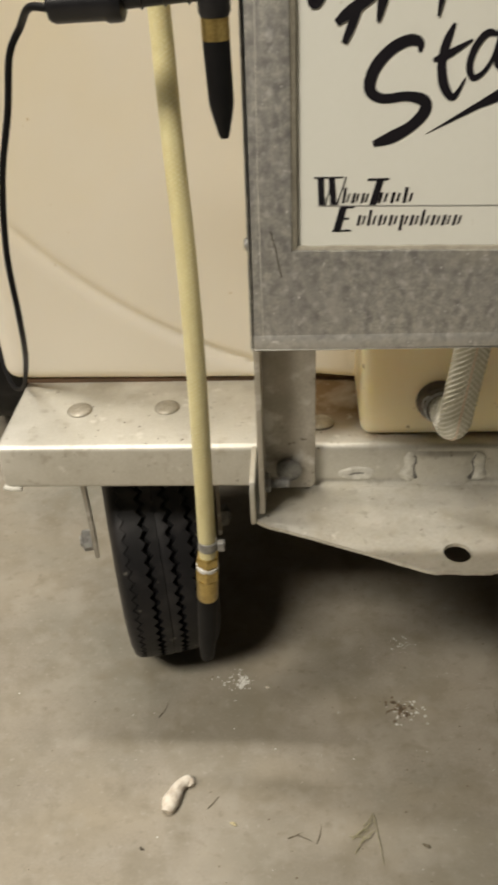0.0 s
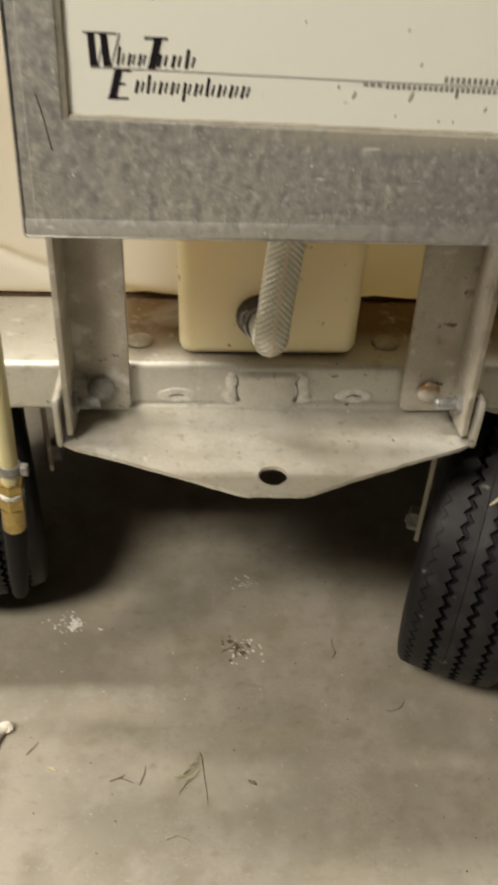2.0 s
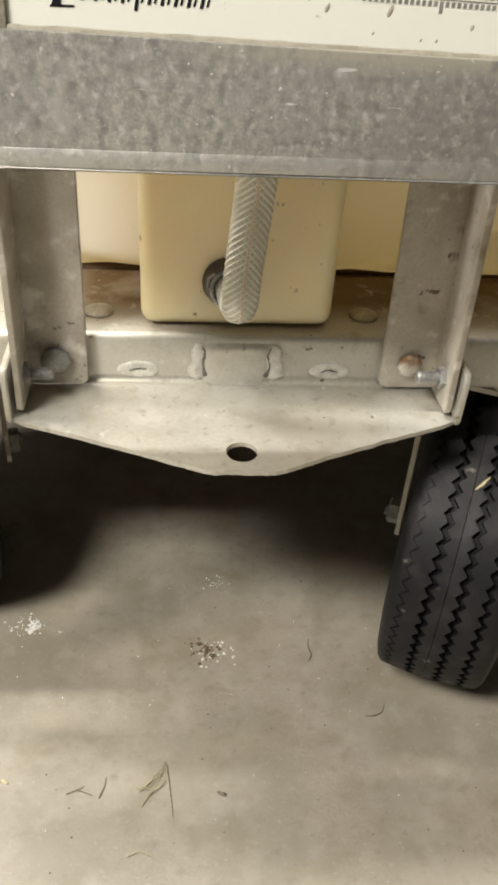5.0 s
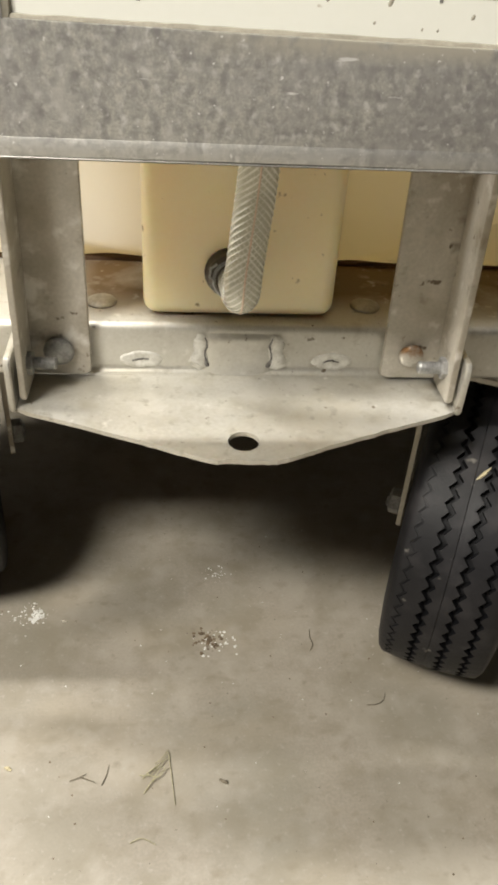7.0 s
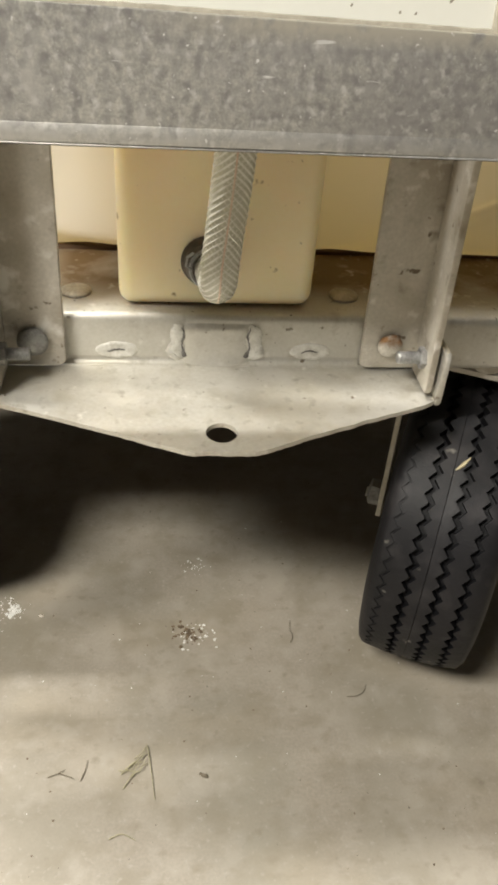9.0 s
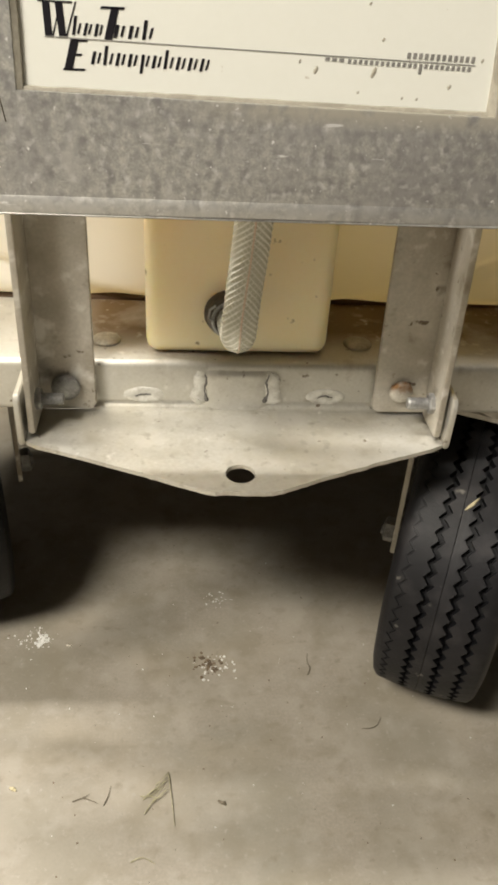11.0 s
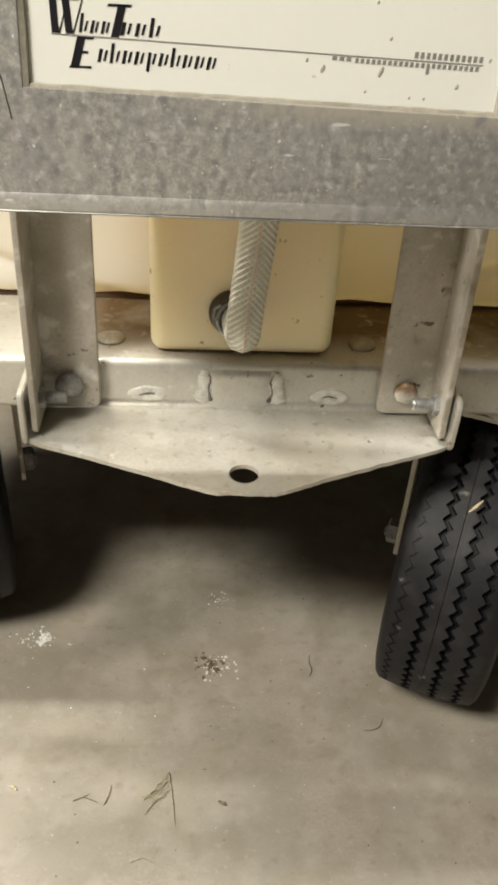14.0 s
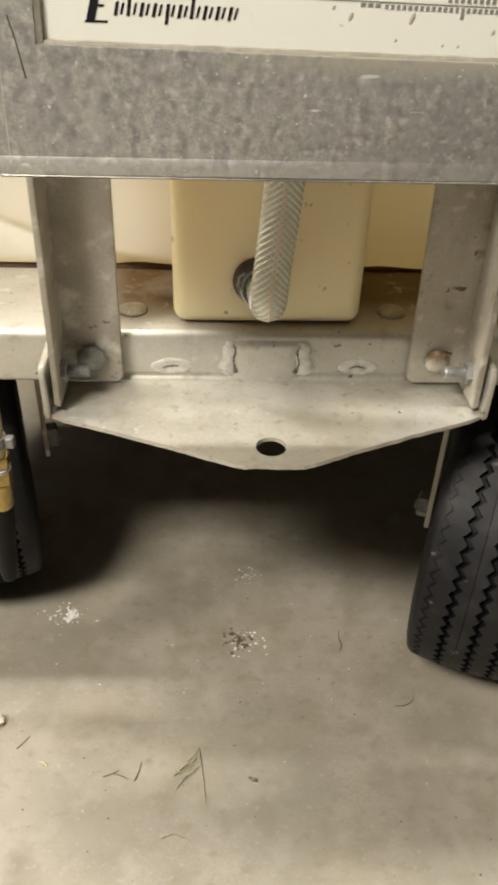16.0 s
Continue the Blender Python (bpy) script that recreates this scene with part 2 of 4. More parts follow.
M_TWIG = mat("dark_twig", (0.12, 0.10, 0.075), 0.7, 0, (0.08, 0.065, 0.05), 300, 900, 0.3)
M_SALT = mat("white_residue", (0.78, 0.77, 0.73), 0.7, 0, (0.6, 0.59, 0.55), 200, 900, 0.3)
M_DIRT = mat("brown_dirt", (0.18, 0.13, 0.08), 0.8, 0, (0.09, 0.065, 0.04), 200, 900, 0.4)
M_DIFF = bpy.data.materials.new("lamp_diffuser")
M_DIFF.use_nodes = True
M_DIFF.node_tree.nodes["Principled BSDF"].inputs["Emission Color"].default_value = (1.0, 0.92, 0.78, 1)
M_DIFF.node_tree.nodes["Principled BSDF"].inputs["Emission Strength"].default_value = 3.0


# ---- mesh helpers ----
def thing(name, at, label, category, group="", kind=""):
    ob = new(name)
    ob.empty_display_size = 0.05
    ob.location = at
    return tagged(ob, label, category, group, kind)


def origin(ob):
    at = Vector((0, 0, 0))
    while ob is not None:
        at += ob.location
        ob = ob.parent
    return at


def part(name, bm, material, parent=None, label="", smooth=True, local=False):
    """One mesh object from a bmesh in world places, under a thing or a part."""
    if parent is not None and not local:
        bmesh.ops.translate(bm, verts=bm.verts, vec=-origin(parent))
    bmesh.ops.recalc_face_normals(bm, faces=bm.faces)
    me = bpy.data.meshes.new(name)
    bm.to_mesh(me)
    bm.free()
    for m in material if isinstance(material, (list, tuple)) else (material,):
        me.materials.append(m)
    if smooth:
        for p in me.polygons:
            p.use_smooth = True
        me.set_sharp_from_angle(angle=radians(40))
    ob = new(name, me)
    ob.parent = parent
    return tagged(ob, label)


def box(x0, x1, y0, y1, z0, z1, bevel=0.0, seg=3, bm=None):
    bm = bm or bmesh.new()
    g = bmesh.ops.create_cube(bm, size=1.0)
    vs = g["verts"]
    for v in vs:
        v.co = Vector((x0 + (v.co.x + .5) * (x1 - x0), y0 + (v.co.y + .5) * (y1 - y0), z0 + (v.co.z + .5) * (z1 - z0)))
    if bevel:
        es = list({e for v in vs for e in v.link_edges})
        bmesh.ops.bevel(bm, geom=es, offset=bevel, segments=seg, affect="EDGES", profile=0.5, clamp_overlap=True)
    return bm


def prism(points, low, high, axis="z", bevel=0.0, seg=2, bm=None):
    """A polygon drawn in the plane across an axis, with a thickness along it."""
    bm = bm or bmesh.new()
    place = {"z": lambda a, b, c: (a, b, c), "y": lambda a, b, c: (a, c, b), "x": lambda a, b, c: (c, a, b)}[axis]
    lo = [bm.verts.new(place(a, b, low)) for a, b in points]
    hi = [bm.verts.new(place(a, b, high)) for a, b in points]
    n = len(points)
    bm.faces.new(lo)
    bm.faces.new(hi)
    for i in range(n):
        bm.faces.new((lo[i], lo[(i + 1) % n], hi[(i + 1) % n], hi[i]))
    if bevel:
        top = [e for e in bm.edges if (e.verts[0] in hi and e.verts[1] in hi) or (e.verts[0] in lo and e.verts[1] in lo)]
        bmesh.ops.bevel(bm, geom=top, offset=bevel, segments=seg, affect="EDGES", clamp_overlap=True)
    return bm


def spin(profile, base, way, n=32, bm=None):
    """A turned shape: (radius, along) pairs about an axis from base."""
    bm = bm or bmesh.new()
    turn = Vector(way).normalized().to_track_quat("Z", "Y").to_matrix()
    rings = []
    for r, h in profile:
        rings.append([bm.verts.new(Vector(base) + turn @ Vector((r * math.cos(2 * math.pi * i / n), r * math.sin(2 * math.pi * i / n), h)))
                      for i in range(n)])
    for a, b in zip(rings, rings[1:]):
        for i in range(n):
            bm.faces.new((a[i], a[(i + 1) % n], b[(i + 1) % n], b[i]))
    bm.faces.new(rings[0])
    bm.faces.new(rings[-1])
    return bm


def smooth_path(points, steps=8):
    """Catmull-Rom through the points, of any dimension."""
    p = [np.array(q, float) for q in points]
    p = [2 * p[0] - p[1]] + p + [2 * p[-1] - p[-2]]
    out = []
    for i in range(1, len(p) - 2):
        for k in range(steps):
            t = k / steps
            out.append(0.5 * (2 * p[i] + (p[i + 1] - p[i - 1]) * t + (2 * p[i - 1] - 5 * p[i] + 4 * p[i + 1] - p[i + 2]) * t * t
                              + (3 * p[i] - p[i - 1] - 3 * p[i + 1] + p[i + 2]) * t ** 3))
    out.append(p[-2])
    return out


def frames_along(path):
    """Points with two side vectors each, carried along without twist."""
    path = [Vector(q[:3]) for q in path]
    out, side = [], None
    for i, q in enumerate(path):
        d = (path[min(i + 1, len(path) - 1)] - path[max(i - 1, 0)]).normalized()
        if side is None:
            side = d.orthogonal().normalized()
            ref = Vector((0, -1, 0))
            if abs(d.dot(ref)) < 0.9:
                side = (ref - d * ref.dot(d)).normalized()
        side = (side - d * side.dot(d)).normalized()
        out.append((q, side, d.cross(side)))
    return out


def tube(path, radius, n=12, bm=None):
    bm = bm or bmesh.new()
    rings = []
    for k, (q, a, b) in enumerate(frames_along(path)):
        r = radius[k] if isinstance(radius, (list, tuple)) else radius
        rings.append([bm.verts.new(q + r * (a * math.cos(2 * math.pi * i / n) + b * math.sin(2 * math.pi * i / n))) for i in range(n)])
    for a, b in zip(rings, rings[1:]):
        for i in range(n):
            bm.faces.new((a[i], a[(i + 1) % n], b[(i + 1) % n], b[i]))
    bm.faces.new(rings[0])
    bm.faces.new(rings[-1])
    return bm


def braid(path, radius, strands, pitch, thread, weave=0.0):
    """Threads wound both ways round a hose; weave raises each way over one half, putting the highlight pattern into the
    shape.
    """
    fine = [Vector(path[0])]
    for a, b in zip(path, path[1:]):
        a, b = Vector(a), Vector(b)
        n = max(1, math.ceil((b - a).length / (pitch / 14)))
        fine += [a.lerp(b, (k + 1) / n) for k in range(n)]
    fr = frames_along(fine)
    length = [0.0]
    for a, b in zip(fr, fr[1:]):
        length.append(length[-1] + (b[0] - a[0]).length)
    bm = bmesh.new()
    for way in (1, -1):
        for s in range(strands):
            line = []
            for (q, a, b), l in zip(fr, length):
                w = 2 * math.pi * (s / strands + way * l / pitch)
                lift = radius + weave * math.tanh(4 * way * math.sin(w))
                line.append(q + lift * (a * math.cos(w) + b * math.sin(w)))
            tube(line, thread, 4, bm)
    return bm


# ---- setting ----
floor = part("floor", box(-3, 3, -3.2, 1.66, -0.12, 0.0), M_CONCRETE, None, smooth=False)
tagged(floor, "worn grey-brown bare concrete garage floor with stains", "floor", kind="structure")
# unseen walls, dark to cut bounce; the north one blocks light behind the trailer
for nm, b in (("wall_north", (-3, 3, 1.66, 1.80, 0, 2.7)), ("wall_south", (-3, 3, -3.35, -3.2, 0, 2.7)),
              ("wall_west", (-3.15, -3, -3.2, 1.66, 0, 2.7)), ("wall_east", (3, 3.15, -3.2, 1.66, 0, 2.7))):
    tagged(part(nm, box(*b), M_WALL, None, smooth=False), "unseen dark grey wall, added to close the room and cut stray light", "wall", kind="structure")
tagged(part("ceiling", box(-3.15, 3.15, -3.35, 1.80, 2.7, 2.82), M_CEIL, None, smooth=False), "unseen grey ceiling, added to close the room", "ceiling", kind="structure")
for at, turn, watts, deep, tone in LAMPS:
    fixture = thing("ceiling_light", (at[0], at[1], 2.70), "long white fluorescent tube fixture fixed to the ceiling", "lamp", "ceiling lights")
    fixture.rotation_euler.z = radians(turn)
    part("housing", box(-0.62, 0.62, -deep / 2 - 0.05, deep / 2 + 0.05, -0.09, 0.0, 0.008), M_CEIL, fixture, local=True)
    part("diffuser", box(-0.59, 0.59, -deep / 2 - 0.02, deep / 2 + 0.02, -0.105, -0.0905, 0.004), M_DIFF, fixture, local=True)

# ---- trailer ----
BEAM_F, BEAM_T, BEAM_B = 0.557, 0.3305, 0.289
trailer = thing("water_trailer", (0, 0.60, 0), "small aluminium water trailer with swivel wheels on the concrete floor", "trailer")
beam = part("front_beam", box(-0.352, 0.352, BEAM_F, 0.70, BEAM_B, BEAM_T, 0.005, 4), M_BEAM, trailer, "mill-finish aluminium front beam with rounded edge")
# unseen deck, dark so that little light bounces beneath the trailer
part("deck", box(-0.352, 0.352, 0.7005, 1.60, BEAM_B, BEAM_T - 0.002, 0.003), M_DECK, trailer, "unseen dark deck under the tank, added to keep the floor below dark")
# added slab; its brown edge draws the shadow in the gap below the tank
part("gap_shade", box(-0.351, 0.351, 0.6535, 1.49, BEAM_T - 0.0012, BEAM_T + 0.0032, 0.0006, 2), M_GAP_SHADE, trailer, "thin dark brown slab standing for the shade in the gap under the tank")


def rivet(x, y, parent, material=M_RIVET, r=0.0105):
    dome = [(r, -0.0005), (r, 0.0006)] + [(r * math.cos(a), 0.0006 + 0.0024 * math.sin(a)) for a in (0.3, 0.6, 0.9, 1.2, 1.4)] + [(0.0008, 0.0030)]
    return part("rivet", spin(dome, (x, y, BEAM_T), (0, 0, 1), 28), material, parent, "flat domed rivet head")


for x, y in ((-0.094, 0.588), (0.091, 0.588), (-0.221, 0.612), (-0.294, 0.609), (0.228, 0.612), (0.294, 0.609)):
    rivet(x, y, beam)

corner = tube(smooth_path([(-0.352, 0.5575, 0.291), (-0.346, 0.5570, 0.2895), (-0.338, 0.5575, 0.2890)], 4), 0.0022, 8)
part("corner_weld", corner, M_WELD, beam, "pale weld bead at the beam's end")

# tongue plate, with a bolt hole, turned-up ears and welds
PL_T, PL_B = 0.294, 0.2908


def plate_mesh():
    half = [(0.144, 0.556), (0.144, 0.512), (0.136, 0.5070), (0.104, 0.4945), (0.060, 0.4762), (0.026, 0.4608), (0.0195, 0.4588)]
    outline = [(x, y) for x, y in half] + [(-x, y) for x, y in reversed(half)]
    hole = [(0.0098 * math.cos(2 * math.pi * i / 28), 0.4775 + 0.0098 * math.sin(2 * math.pi * i / 28)) for i in range(28)]
    dense = []
    rnd = random.Random(5)
    for (x0, y0), (x1, y1) in zip(outline, outline[1:] + outline[:1]):
        n = max(1, int(math.hypot(x1 - x0, y1 - y0) / 0.0025))
        for k in range(n):
            ragged = (0.0006 if y1 < 0.48 else 0.0003) if y0 < 0.53 and y1 < 0.53 else 0
            x, y = x0 + (x1 - x0) * k / n, y0 + (y1 - y0) * k / n
            dense.append((x, y + ragged * (1.6 * noise.noise(Vector((x * 90, y * 90, 5))) + rnd.uniform(-0.5, 0.5))))
    bm = bmesh.new()
    faces = {}
    for z in (PL_T, PL_B):
        loops = []
        for pts in (dense, hole):
            vs = [bm.verts.new((x, y, z)) for x, y in pts]
            loops.append((vs, [bm.edges.new((vs[i], vs[(i + 1) % len(vs)])) for i in range(len(vs))]))
        bmesh.ops.triangle_fill(bm, use_beauty=True, use_dissolve=False, edges=loops[0][1] + loops[1][1])
        faces[z] = loops
    for a, b in zip(faces[PL_T], faces[PL_B]):
        n = len(a[0])
        for i in range(n):
            bm.faces.new((a[0][i], a[0][(i + 1) % n], b[0][(i + 1) % n], b[0][i]))
    return bm


plate = part("tongue_plate", plate_mesh(), M_PLATE, trailer, "tapered aluminium tongue plate with a pin hole", smooth=False)
for s in (-1, 1):
    ear = [(0.5565, PL_B), (0.5115, PL_B), (0.5095, PL_B + 0.003), (0.5095, 0.327), (0.5125, 0.331), (0.5565, 0.331)]
    part("ear", prism(ear, *sorted((s * 0.1442, s * 0.1482)), axis="x", bevel=0.0008), M_PLATE, plate)
# boss in the middle of the beam's face and its weld beads
def boss_mesh(W=0.0245, low=PL_T - 0.0005, high=0.3262, nx=36, nz=30):
    """A shallow upright swelling of the beam's face that runs out into the plate in a hollow curve."""
    bm = bmesh.new()
    rows = []
    for j in range(nz + 1):
        z = low + (high - low) * j / nz
        row = []
        for i in range(nx + 1):
            u = -1 + 2 * i / nx
            top = min(1.0, (high - z) / 0.006)
            h = 0.0026 * (1 - u ** 4) ** 0.7 * top * top * (3 - 2 * top)
            foot = max(0.0, 0.010 - (z - low))
            h += 28 * foot ** 2 * (1 - u * u)
            row.append(bm.verts.new((u * W, BEAM_F + 0.0003 - h - 0.0003 * noise.noise(Vector((u * 3, 0, z * 160))), z)))
        rows.append(row)
    for a, b in zip(rows, rows[1:]):
        for i in range(nx):
            bm.faces.new((a[i], a[i + 1], b[i + 1], b[i]))
    g = bmesh.ops.extrude_face_region(bm, geom=list(bm.faces))
    for v in g["geom"]:
        if isinstance(v, bmesh.types.BMVert):
            v.co.y = BEAM_F + 0.003
    return bm


part("boss", boss_mesh(), M_BEAM, plate, "upright welded boss in the middle of the plate")
FR = 0.0050
prof = [(BEAM_F + 0.0005, PL_T + FR)] + [(BEAM_F - FR * (1 - math.cos(a)), PL_T + FR * (1 - math.sin(a))) for a in (0.0, 0.25, 0.5, 0.75, 1.0, 1.25, 1.45)] + [(BEAM_F - FR, PL_T + 0.0002), (BEAM_F - FR, PL_T - 0.0005), (BEAM_F + 0.0005, PL_T - 0.0005)]
part("bend", prism(prof, -0.1, 0.1, "x"), M_PLATE, plate)


def weld(points, radii, name, material, parent, label, seed, flat=0.26):
    """A lumpy bead, pressed flat against the beam's face."""
    rnd = random.Random(seed)
    path = [tuple(c + rnd.uniform(-0.0004, 0.0004) for c in q) for q in smooth_path(points, 5)]
    rr = smooth_path([(r,) for r in radii], 5)
    bm = tube(path, [max(0.0004, float(r[0]) * rnd.uniform(0.82, 1.18)) for r in rr], 10)
    for v in bm.verts:
        v.co.y = BEAM_F - 0.0008 + (v.co.y - BEAM_F) * flat
    return part(name, bm, material, parent, label)


def plug_weld(x, z, seed):
    """A flat oval patch of weld metal with a sunken middle."""
    rnd = random.Random(seed)
    bm = bmesh.new()
    rings = []
    for q, h in ((1.0, -0.0004), (0.93, 0.0002), (0.8, 0.0006), (0.6, 0.0007), (0.42, 0.0004), (0.2, 0.0002)):
        ring = []
        for k in range(30):
            a = 2 * math.pi * k / 30
            w = q * (1 + 0.09 * noise.noise(Vector((2.2 * math.cos(a), 2.2 * math.sin(a), seed))) + 0.07 * noise.noise(Vector((7 * math.cos(a), 7 * math.sin(a), seed))))
            ring.append(bm.verts.new((x + 0.0150 * w * math.cos(a), BEAM_F - h - rnd.uniform(0, 0.0003) * (q < 1), z + 0.0070 * w * math.sin(a))))
        rings.append(ring)
    for a, b in zip(rings, rings[1:]):
        for k in range(30):
            bm.faces.new((a[k], a[(k + 1) % 30], b[(k + 1) % 30], b[k]))
    bm.faces.new(rings[-1])
    return part("plug_weld", bm, M_WELD, plate, "oval plug weld with a sunken middle")


for s, seed in ((-1, 1), (1, 2)):
    x = s * 0.0255
    weld([(x * 0.98, BEAM_F, 0.3240), (x * 1.02, BEAM_F, 0.317), (x * 1.02, BEAM_F, 0.309), (x * 1.08, BEAM_F, 0.3025), (x * 1.16, BEAM_F, 0.2985)],
         (0.0030, 0.0052, 0.0048, 0.0066, 0.0040), "weld", M_WELD, plate, "pale lumpy weld bead", seed)
    weld([(x * 0.90, BEAM_F - 0.0036, 0.3225), (x * 0.84, BEAM_F - 0.0040, 0.316), (x * 0.90, BEAM_F - 0.0040, 0.309), (x * 0.86, BEAM_F - 0.004, 0.3025), (x * 0.82, BEAM_F - 0.004, 0.3005)],
         (0.0003, 0.0008, 0.0005, 0.0013, 0.0016), "weld_crack", M_WELD_DARK, plate, "dark crack line along the weld", seed + 7)
    plug_weld(s * 0.066, 0.3035, seed + 20)
    weld([(s * 0.066 - 0.006, BEAM_F - 0.0004, 0.3030), (s * 0.066 - 0.001, BEAM_F - 0.0002, 0.3045), (s * 0.066 + 0.005, BEAM_F - 0.0004, 0.3038)], (0.0004, 0.0006, 0.0004),
         "weld_crater", M_WELD_DARK, plate, "dark crater", seed + 30)

# upright angle posts that carry the sign, leaning back a little
def leant(bm):
    bmesh.ops.rotate(bm, verts=bm.verts, cent=(0, 0.5542, 0.2965), matrix=Matrix.Rotation(radians(-3.4), 3, "X"))
    return bm


for s in (-1, 1):
    inward = 0.0022 if s > 0 else 0.0022

    def q(x):
        return s * (x - inward)
    rc = 0.005
    foot = [(q(0.1435), 0.2965), (q(0.1015 + rc), 0.2965), (q(0.1015 + rc * 0.3), 0.2965 + rc * 0.3), (q(0.1015), 0.2965 + rc), (q(0.1015), 0.56), (q(0.1435), 0.56)]
    post = part("post", leant(prism(foot, 0.5475, 0.5520, "y", 0.0006)), M_POST, trailer, "aluminium angle post standing on the tongue plate")
    flange = [(0.5474, 0.2955), (0.5155, 0.2955), (0.5130, 0.2985), (0.5130, 0.56), (0.5474, 0.56)]
    part("flange", leant(prism(flange, *sorted((q(0.1395), q(0.1436))), axis="x", bevel=0.0006)), M_POST, post)
    # bolt through the back leg
    r = 0.0100 if s < 0 else 0.0085
    head = [(r, -0.0004), (r, 0.001)] + [(r * math.cos(a), 0.001 + 0.0032 * math.sin(a)) for a in (0.35, 0.7, 1.05, 1.35)] + [(0.0006, 0.0043)]
    part("bolt_head", spin(head, (s * (0.1195 if s < 0 else 0.1180), 0.5465, 0.3155), (0, -1, 0), 28), M_ZINC if s < 0 else M_RUST, post,
         "domed zinc bolt head" if s < 0 else "domed bolt head with rust")
    # threaded bolt through the flange and the ear
    thread = []
    for k in range(13):
        h = 0.0011 * k
        thread += [(0.0038, h), (0.0044, h + 0.00055)]
    thread += [(0.0036, 0.0152), (0.0006, 0.0153)]
    part("bolt", spin(thread, (s * 0.1340, 0.530, 0.3165), (-s, 0, 0), 20), M_ZINC, post, "threaded bolt end")
    part("nut", spin([(0.0066, -0.0058), (0.0075, -0.005), (0.0075, -0.0002), (0.0066, 0.0006), (0.004, 0.0006)], (s * 0.1340, 0.530, 0.3165), (-s, 0, 0), 6), M_ZINC, post, "hexagon nut")
    part("washer", spin([(0.0105, 0), (0.0105, 0.0012), (0.004, 0.0012)], (s * 0.1395, 0.530, 0.3165), (-s, 0, 0), 24), M_ZINC, post)


# swivel wheels
def tyre_mesh(R=0.130, W=0.044, teeth=70, per=6):
    n = teeth * per
    bm = bmesh.new()
    grooves = [(-0.0335, 0.0012, 0.0012), (-0.0155, 0.0026, 0.0065), (0.0070, 0.0026, 0.0065), (0.0255, 0.0023, 0.0065)]
    rings, hollow = [], set()

    def crown(x):
        a = abs(x)
        return R - 0.0022 * (a / 0.034) ** 2 - (0.0 if a < 0.0385 else 0.7 * (a - 0.0385) + 60 * (a - 0.0385) ** 2)

    for i in range(n):
        ph = (i % per) / per
        zig = (4 * abs(ph - 0.5) - 1) * 0.0023
        w = 2 * math.pi * i / n
        row = [(-W + 0.012, 0.062), (-W - 0.001, 0.075), (-W - 0.003, 0.095), (-W - 0.001, 0.114), (-0.0425, crown(-0.0425)), (-0.0390, crown(-0.0390))]
        for gx, gw, sunk in grooves:
            c = gx + zig
            # groove faces take the darker rubber, painting in the shade inside them
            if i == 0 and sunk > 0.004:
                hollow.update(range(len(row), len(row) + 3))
            row += [(c - gw, crown(c - gw)), (c - gw * 0.85, crown(c) - sunk), (c + gw * 0.85, crown(c) - sunk), (c + gw, crown(c + gw))]
            if gx == -0.0155:
                row += [(-0.0046, crown(0)), (-0.0040, crown(0) - 0.0009), (-0.0016, crown(0) - 0.0005), (-0.0004, crown(0))]
        row += [(0.0390, crown(0.0390)), (0.0425, crown(0.0425)), (W + 0.001, 0.114), (W + 0.003, 0.095), (W + 0.001, 0.075), (W - 0.012, 0.062)]
        rings.append([bm.verts.new((x, -r * math.cos(w), r * math.sin(w))) for x, r in row])
    for i in range(n):
        a, b = rings[i], rings[(i + 1) % n]
        for k in range(len(a)):
            k2 = (k + 1) % len(a)
            face = bm.faces.new((a[k], a[k2], b[k2], b[k]))
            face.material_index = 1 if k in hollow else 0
    return bm


def caster(x, y, yaw, leg_at):
    fork = bmesh.new()
    for s in (-1, 1):
        leg = [(-0.019, 0.150), (0.019, 0.150), (0.016, -0.012), (0.008, -0.020), (-0.008, -0.020), (-0.016, -0.012)]
        prism(leg, *sorted((s * leg_at, s * (leg_at + 0.004))), axis="x", bm=fork)
    box(-leg_at, leg_at, -0.016, 0.016, 0.1462, 0.1502, 0, 1, fork)
    spin([(0.016, 0), (0.016, 0.0085)], (0, 0, 0.1503), (0, 0, 1), 24, fork)
    f = part("caster_wheel", fork, M_POST, trailer, "swivel wheel with grooved black tyre in an aluminium fork", local=True)
    f.location = Vector((x, y, 0.130)) - origin(trailer)
    f.rotation_euler.z = radians(yaw)
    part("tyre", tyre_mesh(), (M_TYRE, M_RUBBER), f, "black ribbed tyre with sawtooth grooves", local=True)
    part("rim", spin([(0.020, -0.047), (0.022, -0.030), (0.050, -0.026), (0.063, -0.034), (0.064, 0.034), (0.050, 0.026), (0.022, 0.030), (0.020, 0.047)], (0, 0, 0), (1, 0, 0), 40),
         M_RIM, f, "pressed wheel rim", local=True)
    for s in (-1, 1):
        part("axle_nut", spin([(0.010, 0), (0.0115, 0.001), (0.0115, 0.009), (0.009, 0.0105), (0.006, 0.0105), (0.006, 0.0125), (0.0005, 0.013)], (s * (leg_at + 0.004), 0, 0), (s, 0, 0), 6), M_ZINC, f,
             "axle nut", local=True)
    return f


right_wheel = caster(0.2063, 0.581, -23.5, 0.0515)
seed_bm = tube([(-0.0030, -0.1302 * math.cos(0.93), 0.1302 * math.sin(0.93)), (0.0012, -0.1308 * math.cos(0.97), 0.1308 * math.sin(0.97)), (0.0050, -0.1303 * math.cos(1.02), 0.1303 * math.sin(1.02))], [0.0006, 0.0015, 0.0005], 6)
